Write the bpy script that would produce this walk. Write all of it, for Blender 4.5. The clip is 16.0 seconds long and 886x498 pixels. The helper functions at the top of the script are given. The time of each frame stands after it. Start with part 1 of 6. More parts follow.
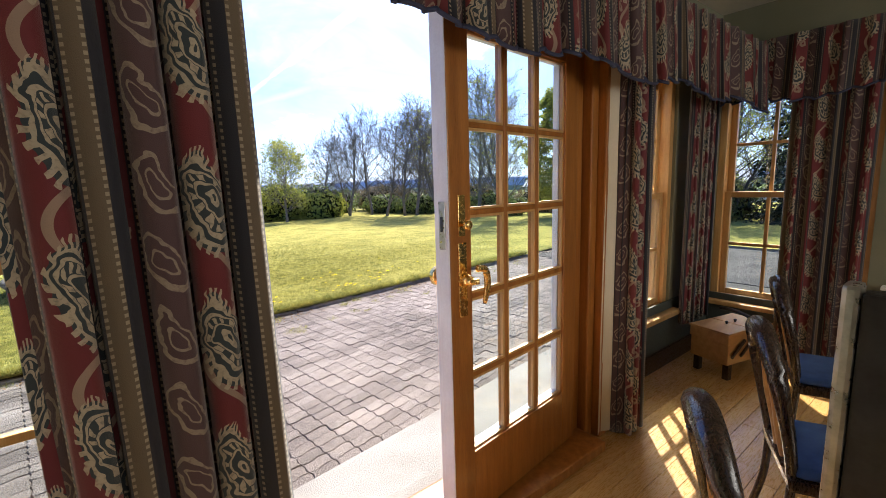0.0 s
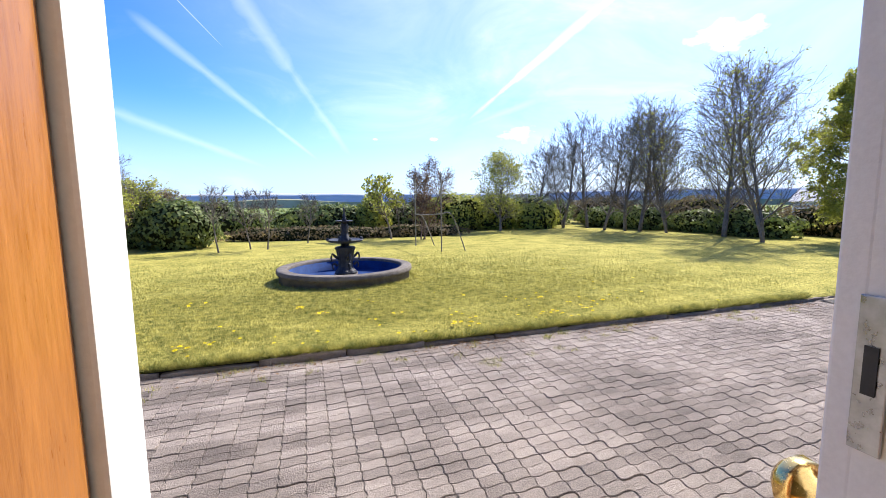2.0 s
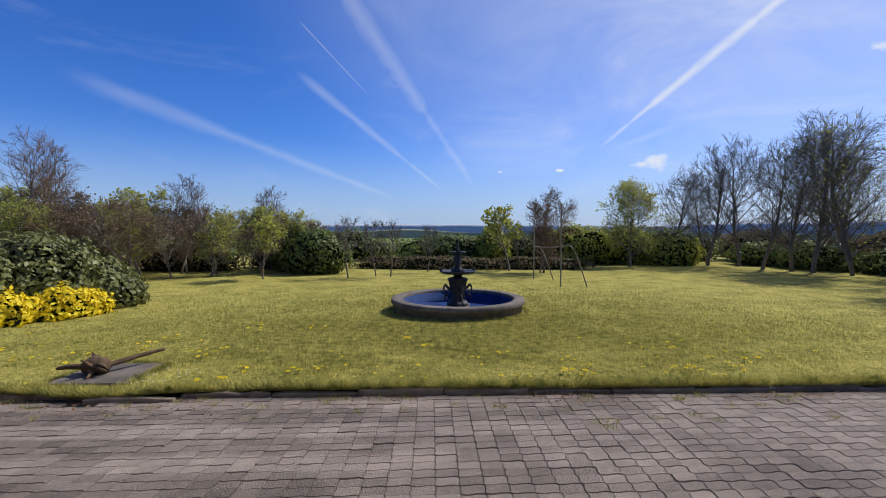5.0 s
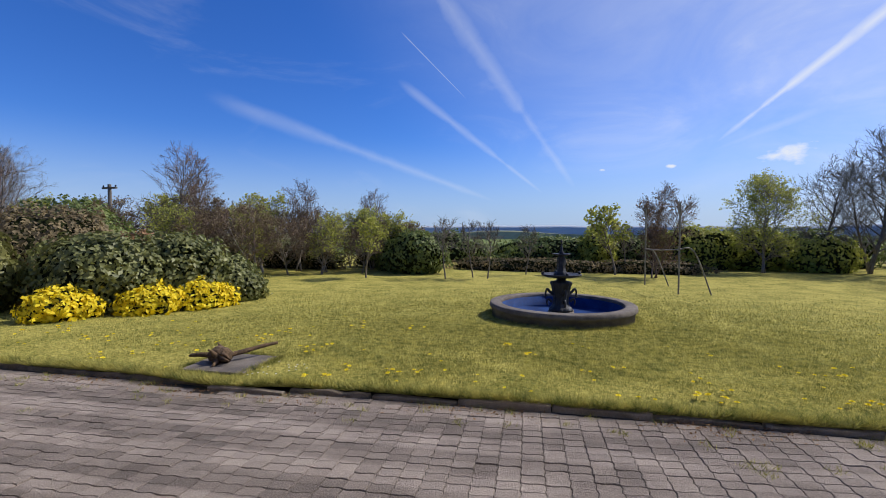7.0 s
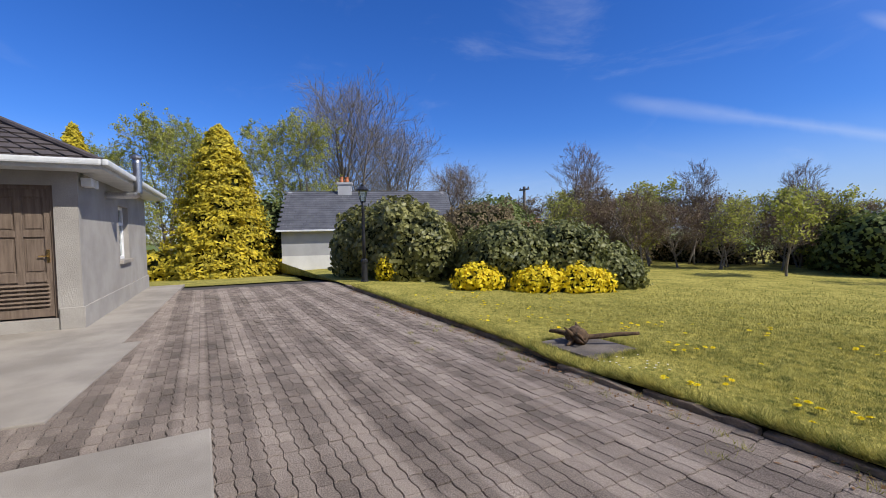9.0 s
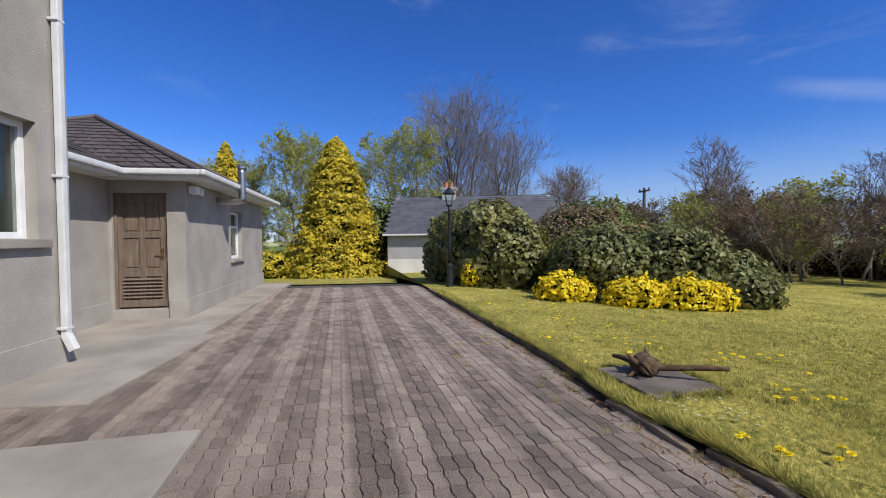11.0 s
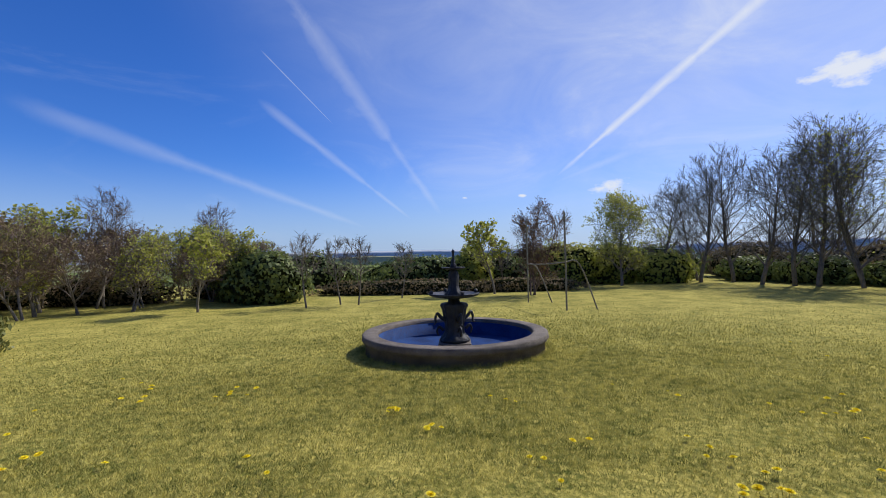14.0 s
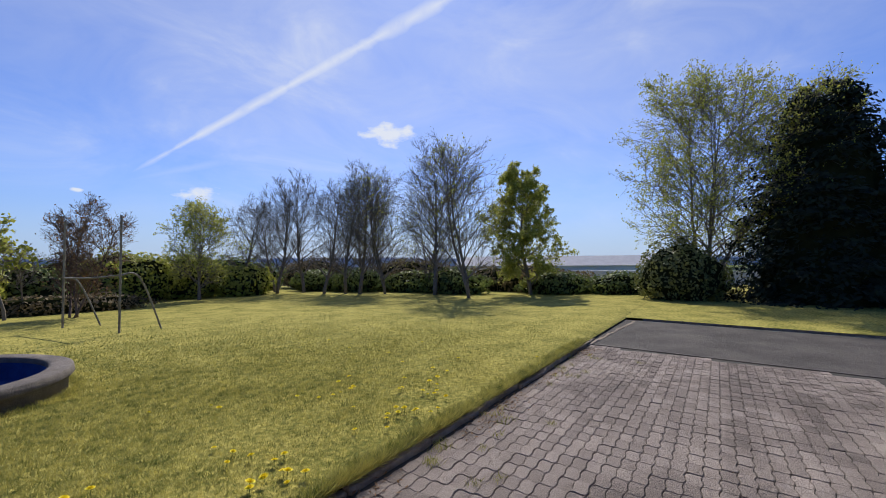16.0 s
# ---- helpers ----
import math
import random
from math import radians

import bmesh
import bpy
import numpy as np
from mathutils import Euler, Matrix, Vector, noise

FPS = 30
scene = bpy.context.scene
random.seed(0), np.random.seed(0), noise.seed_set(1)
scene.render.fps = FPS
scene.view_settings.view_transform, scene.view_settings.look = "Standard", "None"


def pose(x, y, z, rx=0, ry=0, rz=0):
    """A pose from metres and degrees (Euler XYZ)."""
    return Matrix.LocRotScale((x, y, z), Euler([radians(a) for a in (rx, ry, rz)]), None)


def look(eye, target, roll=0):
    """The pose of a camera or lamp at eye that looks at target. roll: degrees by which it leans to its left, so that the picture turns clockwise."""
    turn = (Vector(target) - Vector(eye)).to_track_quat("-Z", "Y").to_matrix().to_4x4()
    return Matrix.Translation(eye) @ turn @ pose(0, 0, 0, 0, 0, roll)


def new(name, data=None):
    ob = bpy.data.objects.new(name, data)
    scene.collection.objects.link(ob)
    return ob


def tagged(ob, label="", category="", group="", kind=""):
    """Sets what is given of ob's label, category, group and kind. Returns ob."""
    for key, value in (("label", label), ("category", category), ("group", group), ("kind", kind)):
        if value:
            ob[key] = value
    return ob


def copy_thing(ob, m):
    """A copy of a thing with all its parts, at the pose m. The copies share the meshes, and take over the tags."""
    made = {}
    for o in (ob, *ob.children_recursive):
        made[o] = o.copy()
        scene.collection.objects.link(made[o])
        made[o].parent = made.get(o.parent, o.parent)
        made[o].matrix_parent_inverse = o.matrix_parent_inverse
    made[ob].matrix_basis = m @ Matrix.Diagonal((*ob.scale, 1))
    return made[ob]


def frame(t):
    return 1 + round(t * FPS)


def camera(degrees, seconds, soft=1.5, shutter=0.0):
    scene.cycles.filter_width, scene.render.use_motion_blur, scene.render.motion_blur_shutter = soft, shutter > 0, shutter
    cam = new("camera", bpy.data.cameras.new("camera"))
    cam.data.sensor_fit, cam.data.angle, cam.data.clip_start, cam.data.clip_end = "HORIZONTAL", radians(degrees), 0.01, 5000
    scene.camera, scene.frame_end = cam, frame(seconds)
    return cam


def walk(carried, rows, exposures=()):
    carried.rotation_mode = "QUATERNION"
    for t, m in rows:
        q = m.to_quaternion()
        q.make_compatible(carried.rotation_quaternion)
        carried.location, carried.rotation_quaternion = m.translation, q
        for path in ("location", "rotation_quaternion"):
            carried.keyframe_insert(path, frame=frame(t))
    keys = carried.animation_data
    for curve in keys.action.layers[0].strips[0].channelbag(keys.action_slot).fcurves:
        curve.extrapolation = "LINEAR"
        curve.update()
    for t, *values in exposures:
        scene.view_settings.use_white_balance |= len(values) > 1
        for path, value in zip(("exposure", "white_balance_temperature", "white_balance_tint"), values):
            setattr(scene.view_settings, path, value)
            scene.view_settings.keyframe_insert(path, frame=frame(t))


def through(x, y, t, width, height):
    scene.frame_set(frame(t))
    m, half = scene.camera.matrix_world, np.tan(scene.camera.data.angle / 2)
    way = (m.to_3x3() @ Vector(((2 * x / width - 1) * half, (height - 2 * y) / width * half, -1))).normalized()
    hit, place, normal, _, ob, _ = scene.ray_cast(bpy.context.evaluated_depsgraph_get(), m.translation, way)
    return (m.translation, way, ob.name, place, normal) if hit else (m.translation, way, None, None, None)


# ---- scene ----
cam = camera(91.8, 16.0, soft=0.9)
METRES, EYE, TILT, LEAN, TURN = 4.6, 1.683, 0.0, 0.0, -38.2
ROWS = [
    (0.0, 0.0, 0.0, 0.0, -0.25, -8.45, 1.65),
    (0.5, -0.0102, 0.046, -0.0018, -2.79, -8.56, 1.8),
    (1.0, -0.0172, 0.101, 0.0006, 7.13, -8.3, 1.18),
    (1.5, -0.0267, 0.1447, 0.0042, 17.82, -8.05, 1.22),
    (2.0, -0.0401, 0.1866, 0.0096, 27.67, -6.58, 0.54),
    (2.5, -0.0441, 0.2173, 0.01, 35.71, -5.78, 0.54),
    (3.0, -0.0429, 0.2424, 0.0124, 41.82, -4.41, -0.06),
    (3.5, -0.0392, 0.2561, 0.0137, 43.16, -3.69, -0.08),
    (6.0, -0.0504, 0.2739, 0.0099, 46.21, -1.94, -0.12),
    (6.5, -0.0811, 0.2829, 0.0095, 49.23, -2.06, -0.18),
    (7.0, -0.1089, 0.2954, 0.0081, 56.6, -2.21, -0.09),
    (7.5, -0.1383, 0.3178, -0.0074, 70.49, -2.44, 0.55),
    (8.0, -0.1679, 0.3423, -0.0216, 84.55, -2.57, 1.05),
    (8.5, -0.2124, 0.3679, -0.0385, 94.49, -2.43, 0.92),
    (9.0, -0.2504, 0.4062, -0.0491, 106.15, -2.39, 1.04),
    (9.2, -0.2675, 0.4198, -0.0496, 111.4, -2.29, 0.94),
    (9.7, -0.311, 0.455, -0.0515, 121.5, -2.15, 0.85),
    (10.25, -0.359, 0.494, -0.0535, 126.0, -1.9, 0.75),
    (10.8, -0.407, 0.532, -0.055, 123.5, -1.6, 0.6),
    (11.3, -0.448, 0.5655, -0.0556, 117.0, -1.35, 0.45),
    (11.5, -0.4642, 0.576, -0.0556, 110.79, -1.22, 0.38),
    (12.0, -0.5044, 0.5967, -0.0528, 91.2, -0.66, 0.15),
    (12.5, -0.5272, 0.6089, -0.0517, 74.49, 0.29, 0.69),
    (13.0, -0.5332, 0.6169, -0.0522, 61.56, 0.8, 1.18),
    (13.5, -0.5269, 0.6232, -0.0523, 49.73, 0.97, 1.37),
    (14.0, -0.5138, 0.6313, -0.0521, 39.45, 1.03, 1.21),
    (14.5, -0.4966, 0.6402, -0.0535, 29.42, 1.13, 0.95),
    (15.0, -0.4755, 0.6483, -0.0542, 16.72, 1.27, 0.43),
    (15.5, -0.4536, 0.6495, -0.0544, 1.51, 1.67, 0.1),
    (16.0, -0.4388, 0.647, -0.0546, -11.8, 2.04, 0.32),
]
EXPOSE = [(0.0, 1.42), (0.4, 1.65), (0.8, 1.75), (1.3, 1.6), (1.6, 1.5), (2.1, 0.95), (2.6, 0.22), (3.2, 0.0), (7.0, 0.05), (8.0, 0.15), (9.0, 0.15), (11.5, 0.05), (13.0, 0.1), (14.5, -0.05), (15.0, -0.08), (16.0, 0.0)]
walk(cam, [(t, pose(0, 0, EYE, TILT, LEAN, TURN) @ pose(METRES * x, METRES * y, METRES * z, 90 + pitch, roll, yaw)) for t, x, y, z, yaw, pitch, roll in ROWS], EXPOSE)

# ---- sun and sky ----
SUN_BEARING, SUN_HEIGHT = 48.0, 44.0        # degrees clockwise from +y, degrees up
sun_way = Vector((math.sin(radians(SUN_BEARING)) * math.cos(radians(SUN_HEIGHT)),
                  math.cos(radians(SUN_BEARING)) * math.cos(radians(SUN_HEIGHT)), math.sin(radians(SUN_HEIGHT))))
sun = new("sun", bpy.data.lights.new("sun", "SUN"))
sun.data.energy, sun.data.angle, sun.data.color = 4.6, radians(0.53), (1.0, 0.95, 0.87)
sun.matrix_world = look(sun_way * 60, (0, 0, 0))

world = bpy.data.worlds.new("sky")
scene.world = world
world.use_nodes = True


class Nodes:
    """Short hand for building a node tree."""

    def __init__(self, tree):
        self.t = tree
        self.n, self.l = tree.nodes, tree.links

    def add(self, kind, **props):
        nd = self.n.new(kind)
        for k, v in props.items():
            setattr(nd, k, v)
        return nd

    def put(self, sock, v):
        if isinstance(v, bpy.types.NodeSocket):
            self.l.new(v, sock)
        else:
            sock.default_value = v

    def math(self, op, a, b=0.0, c=None, clamp=False):
        nd = self.add("ShaderNodeMath", operation=op, use_clamp=clamp)
        self.put(nd.inputs[0], a)
        self.put(nd.inputs[1], b)
        if c is not None:
            self.put(nd.inputs[2], c)
        return nd.outputs[0]

    def vmath(self, op, a, b=(0, 0, 0)):
        nd = self.add("ShaderNodeVectorMath", operation=op)
        self.put(nd.inputs[0], a)
        self.put(nd.inputs[1], b)
        return nd.outputs["Value"] if op == "DOT_PRODUCT" else nd.outputs[0]

    def span(self, v, a, b, c=0.0, d=1.0, smooth=True):
        nd = self.add("ShaderNodeMapRange", interpolation_type="SMOOTHSTEP" if smooth else "LINEAR")
        for s, x in zip(nd.inputs[:5], (v, a, b, c, d)):
            self.put(s, x)
        return nd.outputs[0]

    def noise(self, vec, scale, detail=3.0, rough=0.55, distort=0.0):
        nd = self.add("ShaderNodeTexNoise")
        if vec is not None:
            self.put(nd.inputs["Vector"], vec)
        nd.inputs["Scale"].default_value, nd.inputs["Detail"].default_value = scale, detail
        nd.inputs["Roughness"].default_value, nd.inputs["Distortion"].default_value = rough, distort
        return nd.outputs["Fac"]

    def mix(self, f, a, b, blend="MIX"):
        nd = self.add("ShaderNodeMix", data_type="RGBA", blend_type=blend)
        for s, v in ((nd.inputs["Factor"], f), (nd.inputs["A"], a), (nd.inputs["B"], b)):
            if isinstance(v, tuple) and len(v) == 3:
                v = (*v, 1)
            self.put(s, v)
        return nd.outputs["Result"]


def build_sky():
    w = Nodes(world.node_tree)
    bg = world.node_tree.nodes["Background"]
    sky = w.add("ShaderNodeTexSky", sky_type="NISHITA", sun_disc=False)
    sky.sun_elevation, sky.sun_rotation = radians(SUN_HEIGHT), radians(SUN_BEARING)
    sky.altitude, sky.air_density, sky.dust_density, sky.ozone_density = 100, 1.0, 0.25, 3.0
    d = w.add("ShaderNodeTexCoord").outputs["Generated"]
    cloud = None
    fine = w.noise(d, 9.0, 5.0, 0.6, 0.6)
    # old and fresh vapour trails: two directions that each one runs through, half width, strength
    trails = [((-.366, .834, .412), (-.255, .921, .295), .0022, .38),
              ((-.379, .869, .320), (-.100, .991, .094), .012, .28),
              ((-.320, .790, .530), (-.029, .994, .106), .036, .32),
              ((-.685, .681, .259), (-.221, .972, .080), .016, .21),
              ((.716, .386, .588), (.245, .952, .182), .026, .95),
              ((.904, .223, .364), (.205, .965, .150), .045, .42),
              ((.170, .910, .370), (.205, .850, .480), .030, .24),
              ((.330, .830, .430), (.430, .750, .500), .035, .26)]
    for a, b, half, strength in trails:
        a, b = Vector(a).normalized(), Vector(b).normalized()
        n = a.cross(b).normalized()
        mid = (a + b).normalized()
        off = w.math("ABSOLUTE", w.vmath("DOT_PRODUCT", d, tuple(n)))
        # wide overhead, narrow towards the horizon
        off = w.math("DIVIDE", off, w.span(w.vmath("DOT_PRODUCT", d, tuple(a)), math.cos(a.angle(b)), 1.0, 0.45, 1.25, False))
        off = w.math("ADD", off, w.math("MULTIPLY", w.math("SUBTRACT", fine, 0.5), half * 1.6))
        core = w.math("MULTIPLY", w.span(off, half, -half * 0.2), w.span(fine, 0.2, 0.6, 0.55, 1.0))
        reach = math.cos(a.angle(mid) * 1.15), math.cos(a.angle(mid) * 0.75)
        along = w.span(w.vmath("DOT_PRODUCT", d, tuple(mid)), *reach)
        one = w.math("MULTIPLY", w.math("MULTIPLY", core, along), strength)
        cloud = one if cloud is None else w.math("MAXIMUM", cloud, one)
    # thin veil of high cloud round the sun
    veil = w.noise(w.vmath("MULTIPLY", d, (1.4, 1.4, 3.5)), 2.2, 6.0, 0.6, 0.8)
    near = w.span(w.vmath("DOT_PRODUCT", d, tuple(sun_way)), 0.35, 1.0)
    cloud = w.math("MAXIMUM", cloud, w.math("MULTIPLY", w.math("MULTIPLY_ADD", veil, 0.8, 0.1), w.math("MULTIPLY", near, 0.82)))
    cloud = w.math("ADD", cloud, w.math("MULTIPLY", w.span(veil, 0.52, 0.8), 0.12))
    lump = w.noise(w.vmath("MULTIPLY", d, (1, 1, 1.8)), 26.0, 5.0, 0.55)
    for c, size in (((.346, .927, .142), .05), ((.651, .701, .291), .075), ((.16, .975, .135), .010), ((.03, .99, .135), .012)):
        c = Vector(c).normalized()
        flat = w.vmath("MULTIPLY", w.vmath("SUBTRACT", d, tuple(c)), (1, 1, 2.6))
        ln = w.add("ShaderNodeVectorMath", operation="LENGTH")
        w.put(ln.inputs[0], flat)
        r = w.math("ADD", ln.outputs["Value"], w.math("MULTIPLY", w.math("SUBTRACT", lump, 0.5), size * 2.4))
        cloud = w.math("MAXIMUM", cloud, w.math("MULTIPLY", w.span(r, size * 1.2, size * 0.15), 0.95))
    hs = w.add("ShaderNodeHueSaturation")
    hs.inputs["Saturation"].default_value, hs.inputs["Value"].default_value = SKY_SAT, 1.0
    w.put(hs.inputs["Color"], sky.outputs[0])
    up = w.add("ShaderNodeSeparateXYZ")
    w.put(up.inputs[0], d)
    blue = w.mix(1.0, hs.outputs[0], SKY_TINT, "MULTIPLY")
    blue = w.mix(w.span(up.outputs[2], 0.22, -0.02, 0.0, 0.85), blue, HORIZON)
    col = w.mix(cloud, blue, CLOUD)
    w.put(bg.inputs["Color"], col)
    bg.inputs["Strength"].default_value = SKY_STRENGTH


SKY_SAT, SKY_STRENGTH, CLOUD = 1.25, 0.1, (7.7, 8.1, 8.9)
SKY_TINT, HORIZON = (0.58, 0.80, 1.34), (3.7, 4.9, 7.2)
build_sky()


# added fill lamp for the dining room, before the plain south wall behind the walker
south = new("south_fill_light", bpy.data.lights.new("south_fill_light", "AREA"))
south.data.shape, south.data.size, south.data.size_y, south.data.energy, south.data.color = "RECTANGLE", 3.2, 1.5, 38, (1.0, 0.97, 0.92)
south.matrix_world = look((1.3, -3.98, 1.75), (1.2, 1.0, 1.2))


# ---- materials ----
def material(name, dark, light, scale=4.0, rough=0.7, metal=0.0, bump=0.2, grain=60.0, per="", stretch=(1, 1, 1), spec=0.5, coat=0.0, big=0.6, courses=False):
    """A surface of two tones with variation at two scales and fine relief. per: 'object' or 'island' varies pieces."""
    m = bpy.data.materials.new(name)
    m.use_nodes = True
    w = Nodes(m.node_tree)
    b = m.node_tree.nodes["Principled BSDF"]
    co = w.vmath("MULTIPLY", w.add("ShaderNodeNewGeometry").outputs["Position"], stretch)
    n1, n2 = w.noise(co, scale, 4.0), w.span(w.noise(co, grain, 3.0, 0.65), 0.25, 0.75)
    if courses:
        # laid in lots: two pale courses to every three dark ones along the drive, broken up by wear
        across = w.vmath("DOT_PRODUCT", co, (-.127, .992, 0))
        cx = w.add("ShaderNodeCombineXYZ")
        w.put(cx.inputs[0], w.math("MULTIPLY", w.vmath("DOT_PRODUCT", co, (.992, .127, 0)), 0.22))
        w.put(cx.inputs[1], w.math("MULTIPLY", across, 2.3))
        lots = w.span(w.math("COSINE", w.math("MULTIPLY", w.math("SUBTRACT", across, 2.005), 2 * math.pi / .54)), -.1, .55, .30, .70)
        n1 = w.math("ADD", w.math("MULTIPLY", w.span(n1, .3, .7, .25, .75), 0.35), w.math("MULTIPLY", w.noise(cx.outputs[0], 1.0, 3.0, 0.6), 0.3))
        # the stretch past the door was laid from one lot
        mixed = w.span(w.vmath("DOT_PRODUCT", co, (.992, .127, 0)), -1.0, 2.5, 1.0, .25)
        lots = w.math("MULTIPLY_ADD", w.math("SUBTRACT", lots, .5), mixed, .5)
        n1 = w.math("ADD", n1, w.math("MULTIPLY", lots, 0.35))
    f = w.math("ADD", w.math("MULTIPLY", w.span(n1, 0.36 if courses else 0.3, 0.64 if courses else 0.7), big), w.math("MULTIPLY", n2, 1 - big))
    if per:
        r = w.add("ShaderNodeObjectInfo").outputs["Random"] if per == "object" else w.add("ShaderNodeNewGeometry").outputs["Random Per Island"]
        f = w.math("ADD", w.math("MULTIPLY", f, 0.75), w.math("MULTIPLY", r, 0.25))
    w.put(b.inputs["Base Color"], w.mix(f, dark, light))
    w.put(b.inputs["Roughness"], w.math("MULTIPLY_ADD", n2, 0.25, rough - 0.12, clamp=True))
    b.inputs["Metallic"].default_value = metal
    b.inputs["Specular IOR Level"].default_value = spec
    b.inputs["Coat Weight"].default_value = coat
    b.inputs["Coat Roughness"].default_value = 0.12
    if bump:
        bp = w.add("ShaderNodeBump")
        bp.inputs["Strength"].default_value, bp.inputs["Distance"].default_value = bump, 0.01
        w.put(bp.inputs["Height"], w.math("ADD", n2, w.math("MULTIPLY", n1, 0.5)))
        w.put(b.inputs["Normal"], bp.outputs[0])
    return m


def leaf_material(name, dark, light, gloss=0.5, through=0.35, patch=1.6):
    m = bpy.data.materials.new(name)
    m.use_nodes = True
    w = Nodes(m.node_tree)
    b = m.node_tree.nodes["Principled BSDF"]
    geo = w.add("ShaderNodeNewGeometry")
    f = w.math("ADD", w.math("MULTIPLY", geo.outputs["Random Per Island"], 0.6 if patch < 3 else 0.35), w.math("MULTIPLY", w.span(w.noise(geo.outputs["Position"], patch, 5.0, 0.7), 0.32, 0.68), 0.4 if patch < 3 else 0.65))
    col = w.mix(f, dark, light)
    w.put(b.inputs["Base Color"], col)
    b.inputs["Roughness"].default_value = gloss
    tr = w.add("ShaderNodeBsdfTranslucent")
    w.put(tr.inputs["Color"], col)
    mx = w.add("ShaderNodeMixShader")
    mx.inputs[0].default_value = through
    w.l.new(b.outputs[0], mx.inputs[1])
    w.l.new(tr.outputs[0], mx.inputs[2])
    w.l.new(mx.outputs[0], m.node_tree.nodes["Material Output"].inputs["Surface"])
    return m


def glass_material():
    m = bpy.data.materials.new("window_glass")
    m.use_nodes = True
    b = m.node_tree.nodes["Principled BSDF"]
    b.inputs["Transmission Weight"].default_value = 1.0
    b.inputs["Roughness"].default_value = 0.0
    b.inputs["IOR"].default_value = 1.45
    b.inputs["Base Color"].default_value = (0.9, 0.98, 0.95, 1)
    return m


def fabric_material():
    """Striped paisley curtain cloth; u runs across the cloth and v up it, in metres."""
    m = bpy.data.materials.new("paisley_cloth")
    m.use_nodes = True
    w = Nodes(m.node_tree)
    b = m.node_tree.nodes["Principled BSDF"]
    uv = w.add("ShaderNodeUVMap").outputs[0]
    sep = w.add("ShaderNodeSeparateXYZ")
    w.put(sep.inputs[0], uv)
    u, v = sep.outputs[0], sep.outputs[1]
    s = w.math("FRACT", w.math("MULTIPLY", u, 1 / 0.30))
    red, navy, olive, cream = (.13, .012, .018), (.010, .011, .020), (.12, .088, .055), (.44, .37, .27)
    col = w.mix(w.math("GREATER_THAN", s, 0.42), red, navy)
    col = w.mix(w.math("MULTIPLY", w.math("GREATER_THAN", s, 0.52), w.math("LESS_THAN", s, 0.62)), col, olive)
    col = w.mix(w.math("MULTIPLY", w.math("GREATER_THAN", s, 0.72), w.math("LESS_THAN", s, 0.93)), col, (.07, .035, .04))
    dots = w.math("GREATER_THAN", w.math("SINE", w.math("MULTIPLY", v, 520.0)), 0.0)
    for at_s in (0.44, 0.53, 0.61, 0.70, 0.95):
        line = w.math("LESS_THAN", w.math("ABSOLUTE", w.math("SUBTRACT", s, at_s)), 0.008)
        col = w.mix(w.math("MULTIPLY", w.math("MULTIPLY", line, dots), 0.6), col, cream)
    fleck = w.span(w.noise(uv, 150.0, 2.0), 0.2, 0.55, 0.45, 1.0)
    wob = w.add("ShaderNodeTexNoise")
    w.put(wob.inputs["Vector"], uv)
    wob.inputs["Scale"].default_value, wob.inputs["Detail"].default_value = 22.0, 2.0
    sep2 = w.add("ShaderNodeSeparateXYZ")
    w.put(sep2.inputs[0], w.vmath("MULTIPLY", w.vmath("SUBTRACT", wob.outputs["Color"], (.5, .5, .5)), (.035, .04, 0)))
    row = w.math("FLOOR", w.math("MULTIPLY", u, 1 / 0.30))

    def drop(mid, half_w, half_h, period, lean, shift):
        """Radius and angle in a leaning teardrop that repeats up the band round s = mid."""
        uc = w.math("ADD", w.math("MULTIPLY", w.math("SUBTRACT", s, mid), 0.30), sep2.outputs[0])
        vc = w.math("FRACT", w.math("ADD", w.math("MULTIPLY", v, 1 / period), w.math("MULTIPLY_ADD", row, 0.37, shift)))
        vc = w.math("ADD", w.math("MULTIPLY", w.math("SUBTRACT", vc, 0.5), period), sep2.outputs[1])
        uc = w.math("SUBTRACT", uc, w.math("MULTIPLY", w.math("SINE", w.math("MULTIPLY", vc, 2.0 / half_h)), lean))
        wide = w.math("MULTIPLY", w.math("MULTIPLY_ADD", vc, -0.5 / half_h, 1.0), half_w)
        a, c = w.math("DIVIDE", uc, wide), w.math("DIVIDE", vc, half_h)
        r = w.math("SQRT", w.math("ADD", w.math("MULTIPLY", a, a), w.math("MULTIPLY", c, c)))
        return r, w.math("ARCTAN2", a, c)

    def between(x, lo, hi):
        return w.math("MULTIPLY", w.math("GREATER_THAN", x, lo), w.math("LESS_THAN", x, hi))

    teal = (.022, .035, .042)
    band = w.math("LESS_THAN", s, 0.42)
    # trailing stems and small rosettes between the drops
    stem = w.math("LESS_THAN", w.math("ABSOLUTE", w.math("SUBTRACT", w.math("SUBTRACT", s, 0.21), w.math("MULTIPLY", w.math("SINE", w.math("MULTIPLY", v, 24.0)), 0.12))), 0.022)
    col = w.mix(w.math("MULTIPLY", w.math("MULTIPLY", stem, band), 0.55), col, cream)
    r, ang = drop(0.10, .016, .018, .085, .0, .1)
    col = w.mix(w.math("MULTIPLY", w.math("MULTIPLY", between(r, .35, 1.0), band), w.math("MULTIPLY", fleck, .55)), col, cream)
    r, ang = drop(0.21, .044, .088, .25, .018, .0)
    inside = w.math("MULTIPLY", w.math("LESS_THAN", r, 1.0), band)
    col = w.mix(inside, col, teal)
